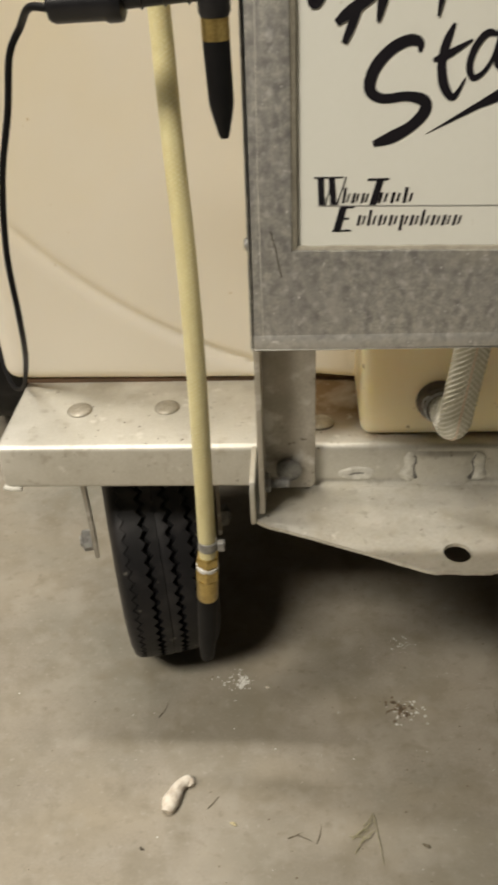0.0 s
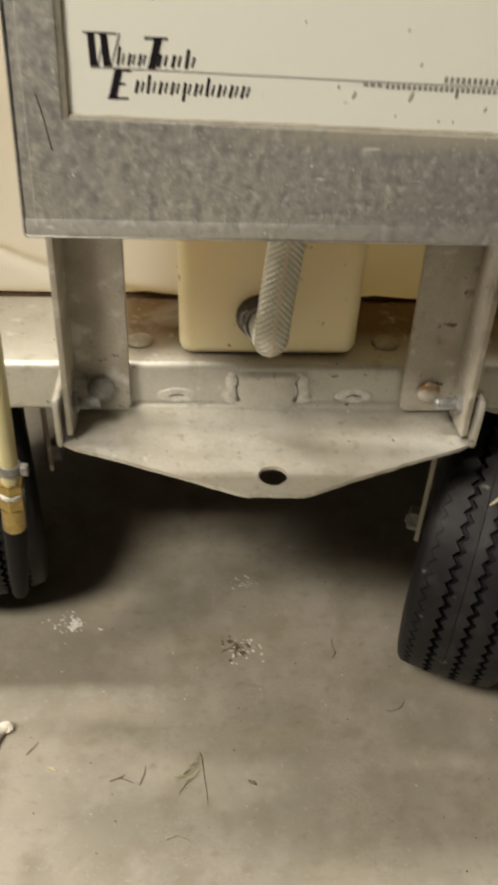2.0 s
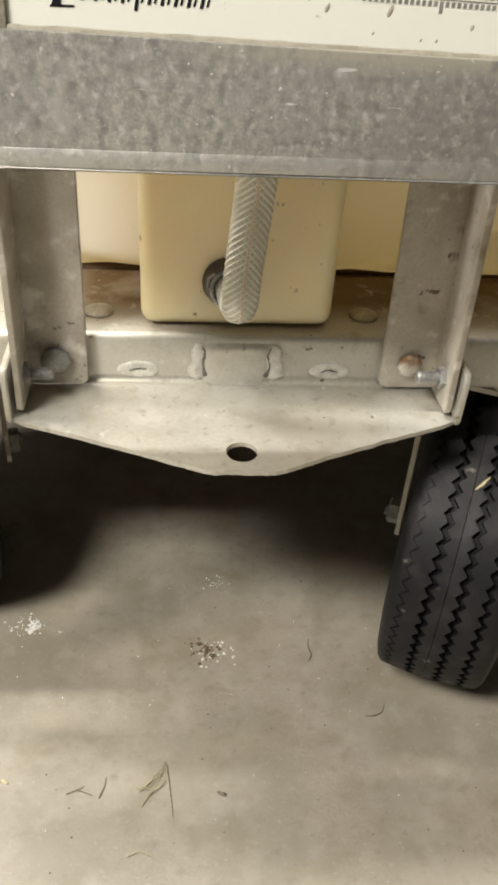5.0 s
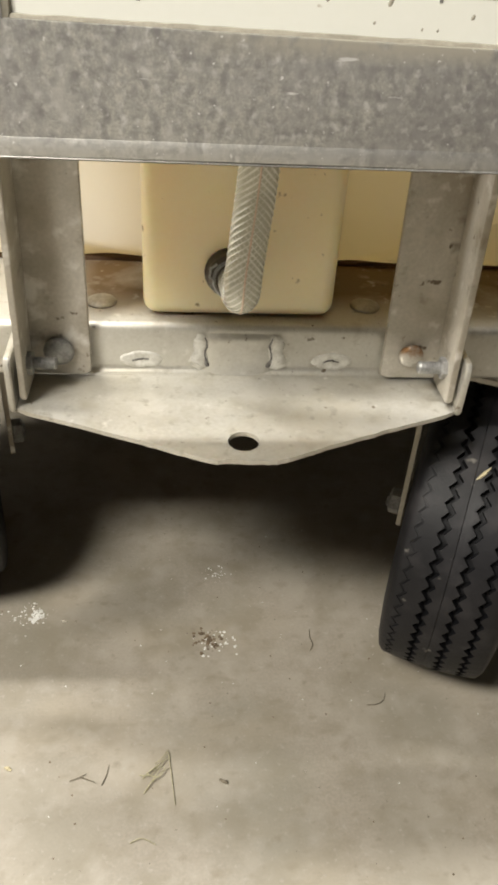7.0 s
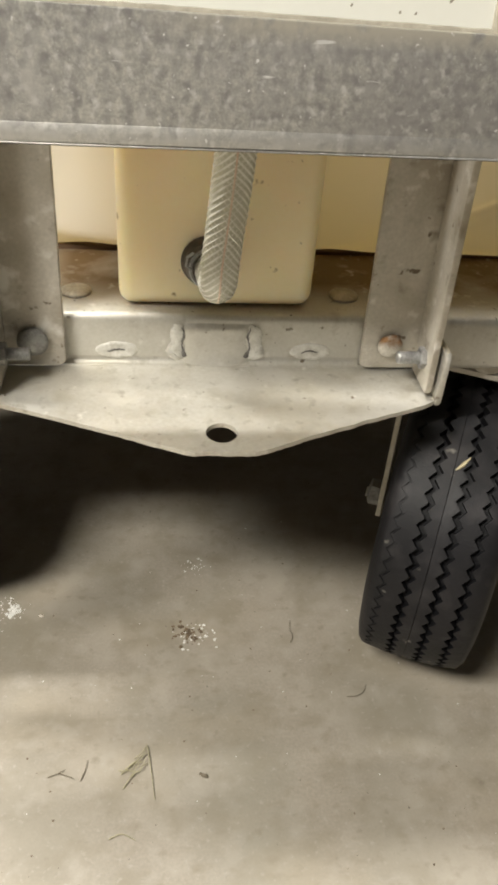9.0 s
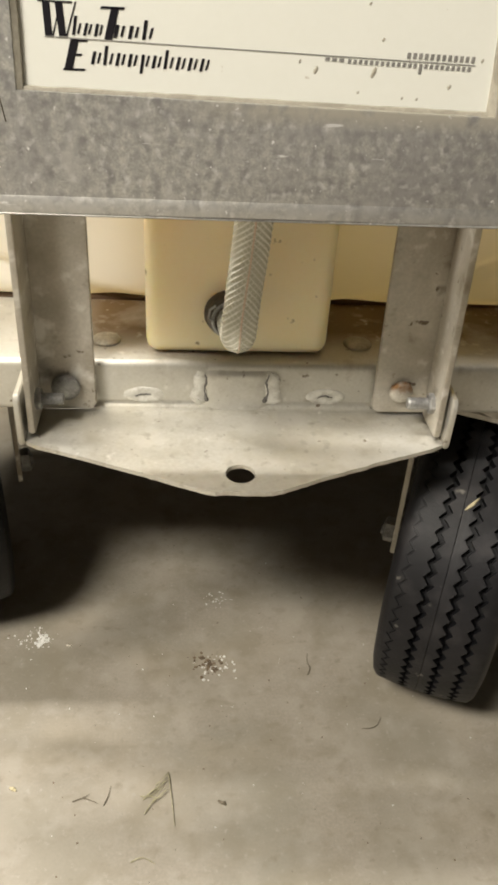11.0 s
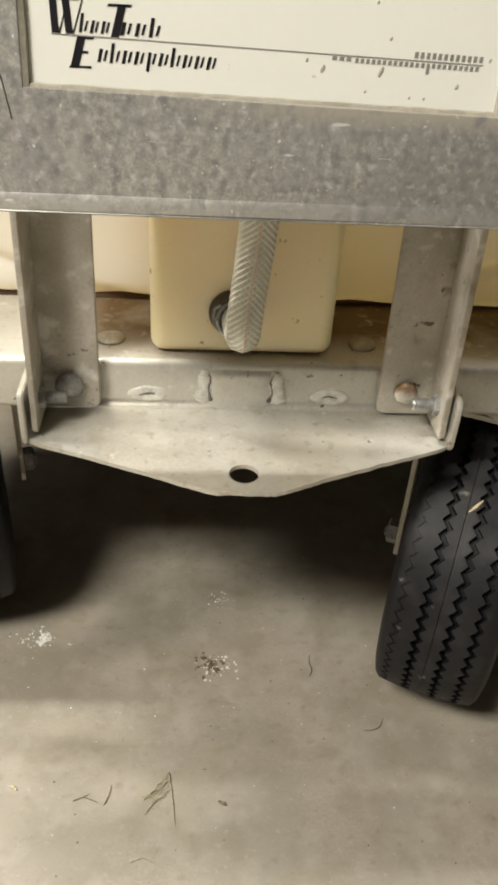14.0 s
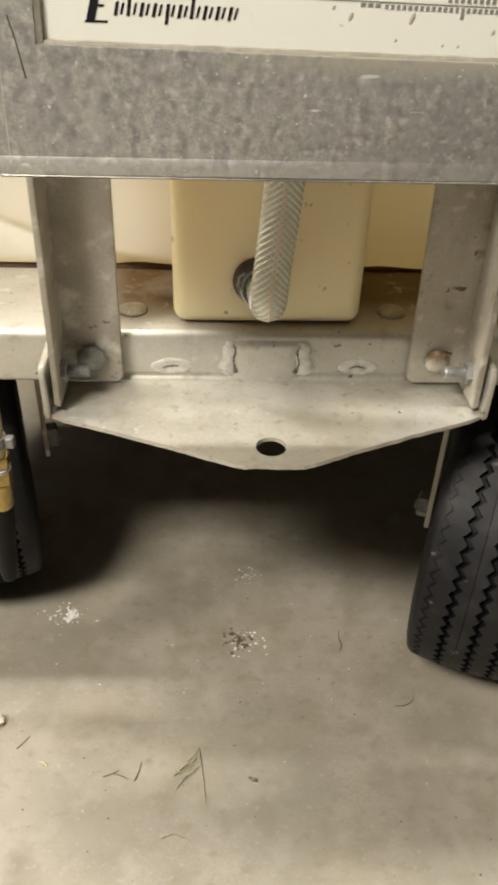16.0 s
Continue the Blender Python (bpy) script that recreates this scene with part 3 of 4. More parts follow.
part("straw_husk", seed_bm, M_HUSK, right_wheel, "pale straw husk stuck to the tread", local=True)
caster(-0.262, 0.686, 15.5, 0.0630)

# rear wheel, added to fill the dark area past the end of the front beam
rear_tyre = spin([(0.105, -0.040), (0.150, -0.052), (0.188, -0.050), (0.198, -0.038), (0.200, 0.0), (0.198, 0.038), (0.188, 0.050), (0.150, 0.052), (0.105, 0.040)], (-0.535, 1.15, 0.200), (1, 0, 0), 56)
rear = part("added_rear_wheel", rear_tyre, M_TYRE, trailer, "larger black rear tyre, added to fill the dark area behind the beam")
part("rim", spin([(0.020, -0.050), (0.030, -0.030), (0.092, -0.026), (0.104, -0.042), (0.104, 0.042), (0.092, 0.026), (0.030, 0.030), (0.020, 0.050)], (-0.535, 1.15, 0.200), (1, 0, 0), 40), M_RIM, rear)
part("axle", spin([(0.014, 0), (0.014, 0.20)], (-0.485, 1.15, 0.200), (1, 0, 0), 20), M_ZINC, rear)
part("axle_bracket", box(-0.352, -0.335, 1.10, 1.20, 0.17, 0.2885, 0.003), M_POST, rear)

# ---- tank ----
tank = thing("water_tank", (0, 1.05, BEAM_T), "large cream polyethylene water tank standing on the trailer", "tank")


def tank_mesh():
    X, Z0, Z1, Y0, r = 0.372, BEAM_T + 0.0034, 1.02, 0.6455, 0.022

    def ticks(a, b, n):
        edge = [r * (1 - math.cos(k * math.pi / 12)) for k in range(6)]
        return [a + e for e in edge] + [a + r + (b - a - 2 * r) * k / n for k in range(n + 1)] + [b - e for e in reversed(edge)]

    def bulge(d, r=r):
        return r - math.sqrt(max(0.0, r * r - (r - d) ** 2)) if d < r else 0.0

    xs, zs = ticks(-X, X, 280), ticks(Z0, Z1, 250)
    bm = bmesh.new()
    rows = []
    for z in zs:
        row = []
        for x in xs:
            y = Y0 + max(bulge(x + X), bulge(X - x)) + max(bulge(z - Z0, 0.011), bulge(Z1 - z)) - 0.012 * x
            d = math.hypot(x, z - 0.783) - 0.457
            y += 0.0060 * math.exp(-(d / 0.0055) ** 2) - 0.004 * (1 / (1 + math.exp(d / 0.007)))
            y += 0.0012 * noise.noise(Vector((x * 9, z * 9, 3)))
            row.append(bm.verts.new((x, y, z)))
        rows.append(row)
    for a, b in zip(rows, rows[1:]):
        for i in range(len(a) - 1):
            bm.faces.new((a[i], a[i + 1], b[i + 1], b[i]))
    edge = [e for e in bm.edges if e.is_boundary]
    g = bmesh.ops.extrude_edge_only(bm, edges=edge)
    vs = [v for v in g["geom"] if isinstance(v, bmesh.types.BMVert)]
    for v in vs:
        v.co.y = 1.5
    bmesh.ops.holes_fill(bm, edges=[e for e in bm.edges if e.is_boundary])
    return bm


tank_body = part("tank_body", tank_mesh(), M_TANK, tank, "cream moulded tank wall with a curved crease")
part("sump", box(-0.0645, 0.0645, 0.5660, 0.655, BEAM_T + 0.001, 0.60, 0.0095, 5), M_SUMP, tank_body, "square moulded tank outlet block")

# ---- outlet hose below the sign ----
outlet = thing("outlet_hose", (-0.006, 0.572, 0.365), "clear braided hose from the tank outlet up behind the sign", "hose")
out_path = smooth_path([(0.005, 0.537, 0.560), (0.005, 0.530, 0.520), (0.004, 0.522, 0.470), (0.0025, 0.5250, 0.435), (0.000, 0.526, 0.405), (-0.0015, 0.527, 0.386), (-0.0018, 0.5315, 0.3690), (-0.0022, 0.544, 0.3610), (-0.0035, 0.5550, 0.3630), (-0.0055, 0.5675, 0.3650)], 12)
part("tube", tube(out_path, 0.0114, 28), M_HOSE, outlet, "translucent pale hose wall")
part("braid", braid(out_path, 0.01085, 16, 0.070, 0.00085, 0.00012), M_BRAID, outlet, "white diamond braid")["kind"] = "stuff"
stripe = [q + a * 0.0117 for q, a, b in frames_along(out_path)]
part("tracer_stripe", tube(stripe, 0.0005, 5), M_STRIPE, outlet, "faded red tracer line")
fitting = part("fitting", spin([(0.0172, 0), (0.0172, 0.003), (0.0158, 0.0045), (0.0152, 0.009), (0.0138, 0.010)], (-0.0070, 0.5678, 0.3655), (0, -1, 0), 24), M_FITTING, outlet, "dark brown-grey threaded fitting")
part("clamp", tube([(-0.0050 + 0.0134 * math.cos(2 * math.pi * k / 24), 0.5565, 0.3645 + 0.0134 * math.sin(2 * math.pi * k / 24)) for k in range(25)], 0.0012, 6), M_ZINC, fitting, "bright wire hose clamp")
part("clamp_tongue", tube([(-0.0165, 0.556, 0.3755), (-0.0205, 0.554, 0.3735), (-0.0212, 0.553, 0.3680), (-0.0175, 0.5535, 0.3655)], 0.0009, 6), M_ZINC, fitting)

# ---- sign ----
SX, SZ0, SZ1, SF, SP = 0.1385, 0.4742, 0.80, 0.4515, 0.4560
LEAN = 8.5
sign = thing("sign_box", (0, SF, SZ0), "weathered aluminium sign box with a white printed panel, leaning back", "sign")
sign.rotation_euler.x = radians(-LEAN)
IX0, IX1, IZ1 = -0.1145, 0.1105, 0.778
IZL, IZR = 0.5312, 0.5276


def frame_mesh():
    bm = bmesh.new()
    out = ((-SX, SZ0), (SX, SZ0), (SX, SZ1), (-SX, SZ1))
    inn = ((IX0, IZL), (IX1, IZR), (IX1, IZ1), (IX0, IZ1))
    of, ob, nf, nb = ([bm.verts.new((x, y, z)) for x, z in ring] for ring, y in ((out, SF), (out, SF + 0.056), (inn, SF), (inn, SP + 0.002)))
    for i in range(4):
        j = (i + 1) % 4
        for quad in ((of[i], of[j], nf[j], nf[i]), (of[i], of[j], ob[j], ob[i]), (nf[i], nf[j], nb[j], nb[i])):
            bm.faces.new(quad)
    bm.faces.new(ob)
    rim = [e for e in bm.edges if (e.verts[0] in of and e.verts[1] in of) or (e.verts[0] in of and e.verts[1] in ob) or (e.verts[0] in ob and e.verts[1] in of)]
    lip = [e for e in bm.edges if e.verts[0] in nf and e.verts[1] in nf]
    bmesh.ops.bevel(bm, geom=rim, offset=0.0024, segments=5, affect="EDGES", profile=0.5)
    bmesh.ops.bevel(bm, geom=[e for e in lip if e.is_valid], offset=0.0012, segments=2, affect="EDGES", profile=0.5)
    return bm


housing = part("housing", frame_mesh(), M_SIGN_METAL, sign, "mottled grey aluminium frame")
part("folded_edge", box(-SX + 0.002, SX - 0.002, SF - 0.00012, SF + 0.003, SZ0 + 0.0018, SZ0 + 0.0100, 0.0004, 2), M_SIGN_METAL, sign, "thin folded lower lip")
panel = part("panel", box(IX0 - 0.003, IX1 + 0.003, SP, SP + 0.004, IZR - 0.003, IZ1 + 0.003), M_PANEL, sign, "white printed sign panel with dark flecks", smooth=False)
seal_loop = [(IX0, IZL), (IX1, IZR), (IX1, IZ1), (IX0, IZ1)]
for (xa, za), (xb, zb) in zip(seal_loop, seal_loop[1:] + seal_loop[:1]):
    rnd = random.Random(int(xa * 1e4 + zb * 1e3))
    pts = [(xa + (xb - xa) * k / 40 + rnd.uniform(-.0002, .0002), SP - 0.0004, za + (zb - za) * k / 40 + rnd.uniform(-.0002, .0002)) for k in range(41)]
    part("sealant", tube(pts, 0.0019 if xa != xb else 0.0032, 7), M_SEAL, sign, "dirty beige sealant bead")
part("side_screw", spin([(0.004, 0), (0.004, 0.001), (0.0025, 0.0028), (0.0004, 0.003)], (-SX, 0.474, 0.5300), (-1, 0, 0), 16), M_ZINC, sign)
part("scratch", tube([(-0.1312, SF + 0.0001, 0.480), (-0.1318, SF + 0.0001, 0.57), (-0.1306, SF + 0.0001, 0.69)], 0.00030, 4), M_WELD, housing, "thin pale scored line")
part("hair", tube(smooth_path([(-0.1259, SF - 0.0002, 0.542), (-0.1246, SF - 0.0003, 0.537), (-0.1233, SF - 0.0002, 0.532), (-0.1205, SF - 0.0003, 0.5174)], 5), 0.0003, 4), M_TWIG, housing, "dark fibre stuck to the frame")
INK_Y = SP - 0.0003
stroke_count = [0]


def brush(points, name="brush_stroke", material=M_INK):
    """A flat brush stroke through (across, up, width) points in millimetres on the panel."""
    pts = smooth_path([(u / 1000, 0.53 + v / 1000, w / 1000) for u, v, w in points], 6)
    stroke_count[0] += 1
    front = INK_Y - 0.000025 * stroke_count[0]
    bm = bmesh.new()
    left, right = [], []
    for i, p in enumerate(pts):
        d = pts[min(i + 1, len(pts) - 1)][:2] - pts[max(i - 1, 0)][:2]
        d = d / max(1e-9, np.hypot(*d))
        nx, nz = -d[1] * p[2] / 2, d[0] * p[2] / 2
        left.append(bm.verts.new((p[0] + nx, front, p[1] + nz)))
        right.append(bm.verts.new((p[0] - nx, front, p[1] - nz)))
    for i in range(len(pts) - 1):
        bm.faces.new((left[i], left[i + 1], right[i + 1], right[i]))
    g = bmesh.ops.extrude_face_region(bm, geom=list(bm.faces))
    for v in g["geom"]:
        if isinstance(v, bmesh.types.BMVert):
            v.co.y = SP + 0.0005
    return part(name, bm, material, panel, smooth=False)


# the slanted word
brush([(-52.4, 94.4, 1.4), (-53.0, 98.6, 4.4), (-58.2, 99.7, 5.2), (-66.7, 95.8, 5.5), (-74.1, 87.4, 5.9), (-75.8, 78.5, 5.6), (-69.4, 74.4, 4.5), (-57.8, 75.1, 4.5), (-49.5, 72.9, 5.7), (-48.8, 67.9, 5.7), (-55.2, 61.2, 5.4), (-64.9, 56.2, 5.8), (-73.5, 53.4, 2.9)])
brush([(-36.9, 106.2, 1.6), (-40.0, 99.0, 4.1), (-41.9, 89.8, 4.2), (-40.4, 79.9, 4.8), (-36.1, 73.9, 3.4), (-32.8, 77.1, 2.0), (-30.1, 82.5, 0.8)])
brush([(-46.0, 90.7, 2.2), (-40.9, 92.2, 3.6), (-34.2, 95.6, 2.8), (-28.1, 98.9, 1.1)])
brush([(-16.2, 100.9, 2.2), (-21.4, 101.5, 3.3), (-26.2, 96.3, 3.3), (-28.7, 88.4, 3.3), (-26.7, 82.5, 3.1), (-21.9, 84.6, 2.2), (-17.9, 91.0, 1.9), (-15.1, 100.9, 2.5)])
brush([(-14.6, 102.0, 1.7), (-15.9, 94.9, 3.3), (-15.4, 88.3, 3.6), (-11.3, 86.1, 2.2), (-5.4, 93.0, 0.8)])
brush([(-4.8, 122.1, 1.3), (-7.4, 115.4, 3.5), (-9.3, 106.6, 3.8), (-7.4, 96.7, 4.1), (-1.9, 91.4, 3.6), (1.7, 96.1, 1.7), (3.5, 101.8, 0.8)])
brush([(-14.5, 108.6, 2.2), (-9.0, 110.4, 3.3), (-2.0, 114.1, 2.4), (3.3, 117.6, 1.1)])
brush([(8.5, 115.6, 1.6), (6.8, 109.5, 3.8), (8.6, 102.3, 3.9), (13.2, 101.8, 2.5), (17.6, 108.4, 0.8)])
brush([(7.6, 125.5, 3.2), (8.3, 127.0, 4.0), (9.5, 128.7, 2.4)])
brush([(27.2, 123.4, 2.2), (21.8, 122.0, 3.2), (18.5, 116.5, 3.3), (19.1, 110.4, 3.3), (23.7, 109.4, 2.7), (29.3, 114.9, 2.7), (29.7, 121.4, 2.4), (26.6, 123.9, 1.9)])
brush([(37.5, 111.8, 1.9), (37.6, 119.9, 3.2), (38.9, 127.8, 2.7)])
brush([(38.4, 118.4, 1.4), (42.0, 124.8, 2.4), (45.5, 127.7, 3.2), (46.9, 121.3, 3.2), (49.4, 115.3, 2.7), (53.4, 118.8, 1.1)])
# the strokes above it, cut by the picture's top
brush([(-105.7, 120.9, 2.1), (-103.0, 116.9, 5.4), (-99.6, 120.8, 5.4), (-93.9, 128.7, 4.0), (-86.0, 138.3, 3.4), (-80.5, 145.3, 2.1)])
brush([(-88.8, 99.4, 2.8), (-85.3, 107.1, 4.1), (-81.9, 116.2, 4.1), (-76.3, 128.1, 3.5), (-70.8, 141.0, 3.2)])
brush([(-92.6, 108.2, 3.3), (-86.4, 112.7, 5.4), (-77.4, 118.2, 4.9), (-66.4, 125.5, 3.2), (-61.5, 131.4, 1.1)])
brush([(-72.9, 108.0, 1.6), (-71.3, 116.1, 4.3), (-68.0, 128.5, 4.0), (-63.2, 141.9, 2.6)])
brush([(-56.7, 140.9, 2.1), (-58.7, 131.8, 4.0), (-55.8, 124.0, 3.8), (-49.8, 126.9, 2.4), (-43.5, 135.1, 1.6), (-39.4, 141.3, 1.1)])
brush([(-44.9, 109.4, 1.1), (-43.5, 118.4, 3.2), (-40.6, 130.2, 3.5), (-36.7, 141.7, 2.9)])
brush([(-35.5, 126.8, 1.1), (-29.7, 133.1, 2.1), (-23.5, 138.8, 2.4)])
# rising wedge under the word
wedge = prism([(-0.0477, 0.5873), (-0.0224, 0.5984), (0.0061, 0.6079), (0.0452, 0.6258), (0.0800, 0.6420), (0.0800, 0.6600), (0.0433, 0.6405), (0.0107, 0.6218), (-0.0169, 0.6052)], INK_Y, SP + 0.0005, "y")
part("wedge", wedge, M_INK, panel, "black tapering wedge", smooth=False)


def bar(x0, x1, z0, z1, lean=0.0, material=M_INK):
    part("print_bar", prism([(x0, z0), (x1, z0), (x1 + lean, z1), (x0 + lean, z1)], INK_Y, SP + 0.0005, "y"), material, panel, smooth=False)


# the maker's mark and contact lines, as plain bars on a slightly falling line
def fall(x):
    return -0.0205 * (x + 0.1)


def letter_bars(x0, step, count, low, high, stem, lean, gap, tall=(), deep=(), material=M_INK):
    """Pairs of thin slanted bars, as small print looks from afar."""
    for k in range(count):
        x = x0 + step * k
        dz = fall(x)
        up, down_by = (0.0026 if k in tall else 0), (0.0026 if k in deep else 0)
        bar(x, x + stem, low - down_by + dz, high + up + dz, lean, material)
        if gap:
            bar(x + gap, x + gap + stem * 0.7, low + 0.0006 + dz, high - 0.0004 + dz, lean, material)


for x0, x1, lean in ((-0.1006, -0.0974, -0.0006), (-0.0944, -0.0912, -0.0012), (-0.0975, -0.0969, 0.0042), (-0.0914, -0.0908, 0.0046)):
    bar(x0, x1, 0.5540, 0.5678, lean)
bar(-0.1030, -0.0955, 0.5674, 0.5681, 0)
bar(-0.0965, -0.0880, 0.5673, 0.5680, 0)
letter_bars(-0.0886, 0.0048, 3, 0.5549, 0.5600, 0.0013, 0.0013, 0.0022, tall=(0,))
bar(-0.0744, -0.0708, 0.5534, 0.5664, 0.0036)
bar(-0.0757, -0.0652, 0.5656, 0.5667, 0.0006)
letter_bars(-0.0702, 0.0064, 3, 0.5549, 0.5602, 0.0016, 0.0013, 0.0030, tall=(2,))
bar(-0.0930, -0.0893, 0.5402, 0.5530, 0.0036)
for x0, x1, z in ((-0.0936, -0.0838, 0.5400), (-0.0880, -0.0850, 0.5462), (-0.0895, -0.0822, 0.5520)):
    bar(x0, x1, z, z + 0.0009, 0.0004)
letter_bars(-0.0808, 0.0055, 10, 0.5433, 0.5487, 0.0014, 0.0013, 0.0027, tall=(1, 6), deep=(4,))
part("print_rule", prism([(-0.1009, 0.55335), (0.0986, 0.54925), (0.0986, 0.54970), (-0.1009, 0.55380)], INK_Y, SP + 0.0005, "y"), M_GREY_INK, panel, smooth=False)
letter_bars(0.0655, 0.0028, 12, 0.5546, 0.5572, 0.0016, 0.0002, 0, material=M_GREY_INK)
letter_bars(0.0270, 0.0033, 3, 0.5513, 0.5528, 0.0022, 0.0002, 0, material=M_GREY_INK)
letter_bars(0.0378, 0.0026, 23, 0.5508, 0.5527, 0.0015, 0.0002, 0, deep=(13,), material=M_GREY_INK)
rnd = random.Random(8)
# dirt specks, larger ones drawn out into a smear
for x, z, r, long in ((0.0154, 0.5479, 0.0009, 1.5), (0.0231, 0.5446, 0.0014, 2.4), (0.0506, 0.5446, 0.0017, 2.4), (0.0876, 0.5397, 0.0012, 1.5), (0.1018, 0.5516, 0.0010, 1.5), (0.0537, 0.5586, 0.0010, 1.3),
                      (0.0440, 0.5357, 0.0008, 1.2), (0.0725, 0.5338, 0.0008, 1.2), (0.0655, 0.5340, 0.0007, 1.4), (-0.002, 0.575, 0.0008, 1.0), (0.046, 0.573, 0.0008, 1.6)):
    bm = bmesh.new()
    bmesh.ops.create_icosphere(bm, subdivisions=2, radius=1.0)
    for v in bm.verts:
        k = 1 + 0.35 * noise.noise(v.co * 1.7 + Vector((x * 900, z * 900, 0)))
        u, w = v.co.x * r * k * 0.75, v.co.z * r * k * (0.5 + 0.4 * long)
        v.co = Vector((x + u + 0.35 * w, SP + 0.0002 - 0.0006 * max(0.0, -v.co.y), z + w))
    part("fleck", bm, M_SEAL, panel, "small dirt fleck")

# ---- spray hose with brass end, hanging at the side of the sign ----
spray = thing("spray_hose", (-0.184, 0.502, 0.26), "yellowed braided hose hanging with a brass fitting and black nozzle", "hose")
spray_path = smooth_path([(-0.1355, 0.500, 0.745), (-0.165, 0.530, 0.742), (-0.1890, 0.562, 0.695), (-0.1880, 0.560, 0.632), (-0.1845, 0.540, 0.565), (-0.1800, 0.520, 0.495), (-0.1788, 0.508, 0.420), (-0.1800, 0.503, 0.345), (-0.1822, 0.502, 0.268)], 10)
part("tube", tube(spray_path, 0.0066, 18), M_HOSE_Y, spray, "yellowed translucent hose wall")
part("braid", braid(spray_path, 0.00632, 8, 0.024, 0.00040), M_BRAID_Y, spray, "fine diamond braid")["kind"] = "stuff"


def down(z):
    k = (0.268 - z) / 0.121
    return Vector((-0.1822 - 0.0088 * k, 0.502, z))


axis = (down(0.147) - down(0.268)).normalized()
part("hose_clamp", spin([(0.0067, 0), (0.0074, 0.0003), (0.0074, 0.0082), (0.0067, 0.0085)], down(0.284), axis, 24), M_ZINC, spray, "steel worm clamp")
part("clamp_screw", box(-0.1735, -0.1680, 0.497, 0.503, 0.276, 0.284, 0.001), M_ZINC, spray)
brass = part("brass_fitting", spin([(0.0060, 0), (0.0085, 0.0005), (0.0092, 0.0015), (0.0092, 0.0085), (0.0080, 0.0095), (0.0068, 0.0105)], down(0.2685), axis, 6), M_BRASS, spray, "brass hexagon hose barb")
part("thread_tape", spin([(0.0070, 0), (0.0089, 0.0006), (0.0089, 0.0034), (0.0070, 0.004)], down(0.2590), axis, 20), M_SALT, brass, "white thread tape")
part("brass_nut", spin([(0.0068, 0), (0.0088, 0.0005), (0.0096, 0.002), (0.0096, 0.012), (0.0086, 0.0135)], down(0.2575), axis, 6), M_BRASS, brass)
part("brass_collar", spin([(0.0086, 0), (0.0086, 0.021), (0.0080, 0.022)], down(0.2445), axis, 28), M_BRASS, brass)
part("nozzle", spin([(0.0081, 0), (0.0083, 0.004), (0.0080, 0.030), (0.0074, 0.055), (0.0062, 0.070), (0.0054, 0.0745), (0.003, 0.0762)], down(0.2230), axis, 28), M_RUBBER, spray, "tapered black rubber nozzle")

# ---- spray manifold ----
mani = thing("spray_manifold", (-0.151, 0.508, 0.645), "black plastic pipe tee with a hanging black nozzle", "pipe")
TX, TY, TZ = -0.1525, 0.508, 0.6480
part("tee", spin([(0.0072, -0.0115), (0.0084, -0.009), (0.0084, 0.009), (0.0072, 0.0115)], (TX, TY, TZ), (0, 0, 1), 24), M_BLACK, mani)
part("pipe", tube([(-0.1366, TY, TZ + 0.0005), (-0.165, TY, TZ), (-0.203, TY, TZ - 0.0025)], 0.0048, 20), M_BLACK, mani, "black plastic pipe")
for x, r in ((-0.1640, 0.0054), (-0.1760, 0.0053), (-0.1880, 0.0053)):
    part("pipe_ring", spin([(0.0047, 0), (r, 0.0004), (r, 0.0010), (0.0047, 0.0014)], (x, TY, TZ - 0.0006 - 0.06 * (-0.164 - x)), (-1, 0, 0), 20), M_BLACK, mani)
part("end_cap", spin([(0.0060, 0), (0.0092, 0.0015), (0.0097, 0.004), (0.0097, 0.009), (0.0086, 0.0105), (0.0086, 0.036), (0.0074, 0.039), (0.003, 0.040)], (-0.197, TY, TZ - 0.0030), (-1, 0, -0.02), 28), M_BLACK, mani, "ribbed black end cap")
part("upper_brass", spin([(0.0070, 0), (0.0088, 0.001), (0.0088, 0.009), (0.0060, 0.011), (0.0060, 0.030)], (TX - 0.0015, TY, TZ + 0.0117), (0, 0, 1), 6), M_BRASS, mani, "brass fitting")
part("brass_collar", spin([(0.0073, 0), (0.0073, 0.0105)], (TX, TY, TZ - 0.0117), (0, 0, -1), 28), M_BRASS, mani, "brass collar")
part("nozzle", spin([(0.0071, 0), (0.0071, 0.004), (0.0068, 0.030), (0.0066, 0.032), (0.0030, 0.0475), (0.0022, 0.049)], (TX, TY, TZ - 0.0223), (0.03, 0, -1), 28), M_RUBBER, mani, "tapered black rubber nozzle")

# ---- cable ----
cable = part("cable", tube(smooth_path([(-0.236, 0.509, 0.643), (-0.250, 0.520, 0.642), (-0.264, 0.545, 0.6295), (-0.275, 0.55, 0.614), (-0.2825, 0.55, 0.584), (-0.295, 0.551, 0.544), (-0.3035, 0.552, 0.495), (-0.3065, 0.556, 0.448), (-0.318, 0.582, 0.405), (-0.338, 0.626, 0.362), (-0.358, 0.660, 0.322), (-0.380, 0.690, 0.308), (-0.410, 0.755, 0.312), (-0.455, 0.89, 0.328), (-0.500, 1.02, 0.3545)], 10), 0.0021, 10), M_RUBBER)
tagged(cable, "thin black cable hanging in front of the tank", "cable")

# ---- litter on the floor ----
def litter(name, bm, material, label, category, group=""):
    return tagged(part(name, bm, material), label, category, group)


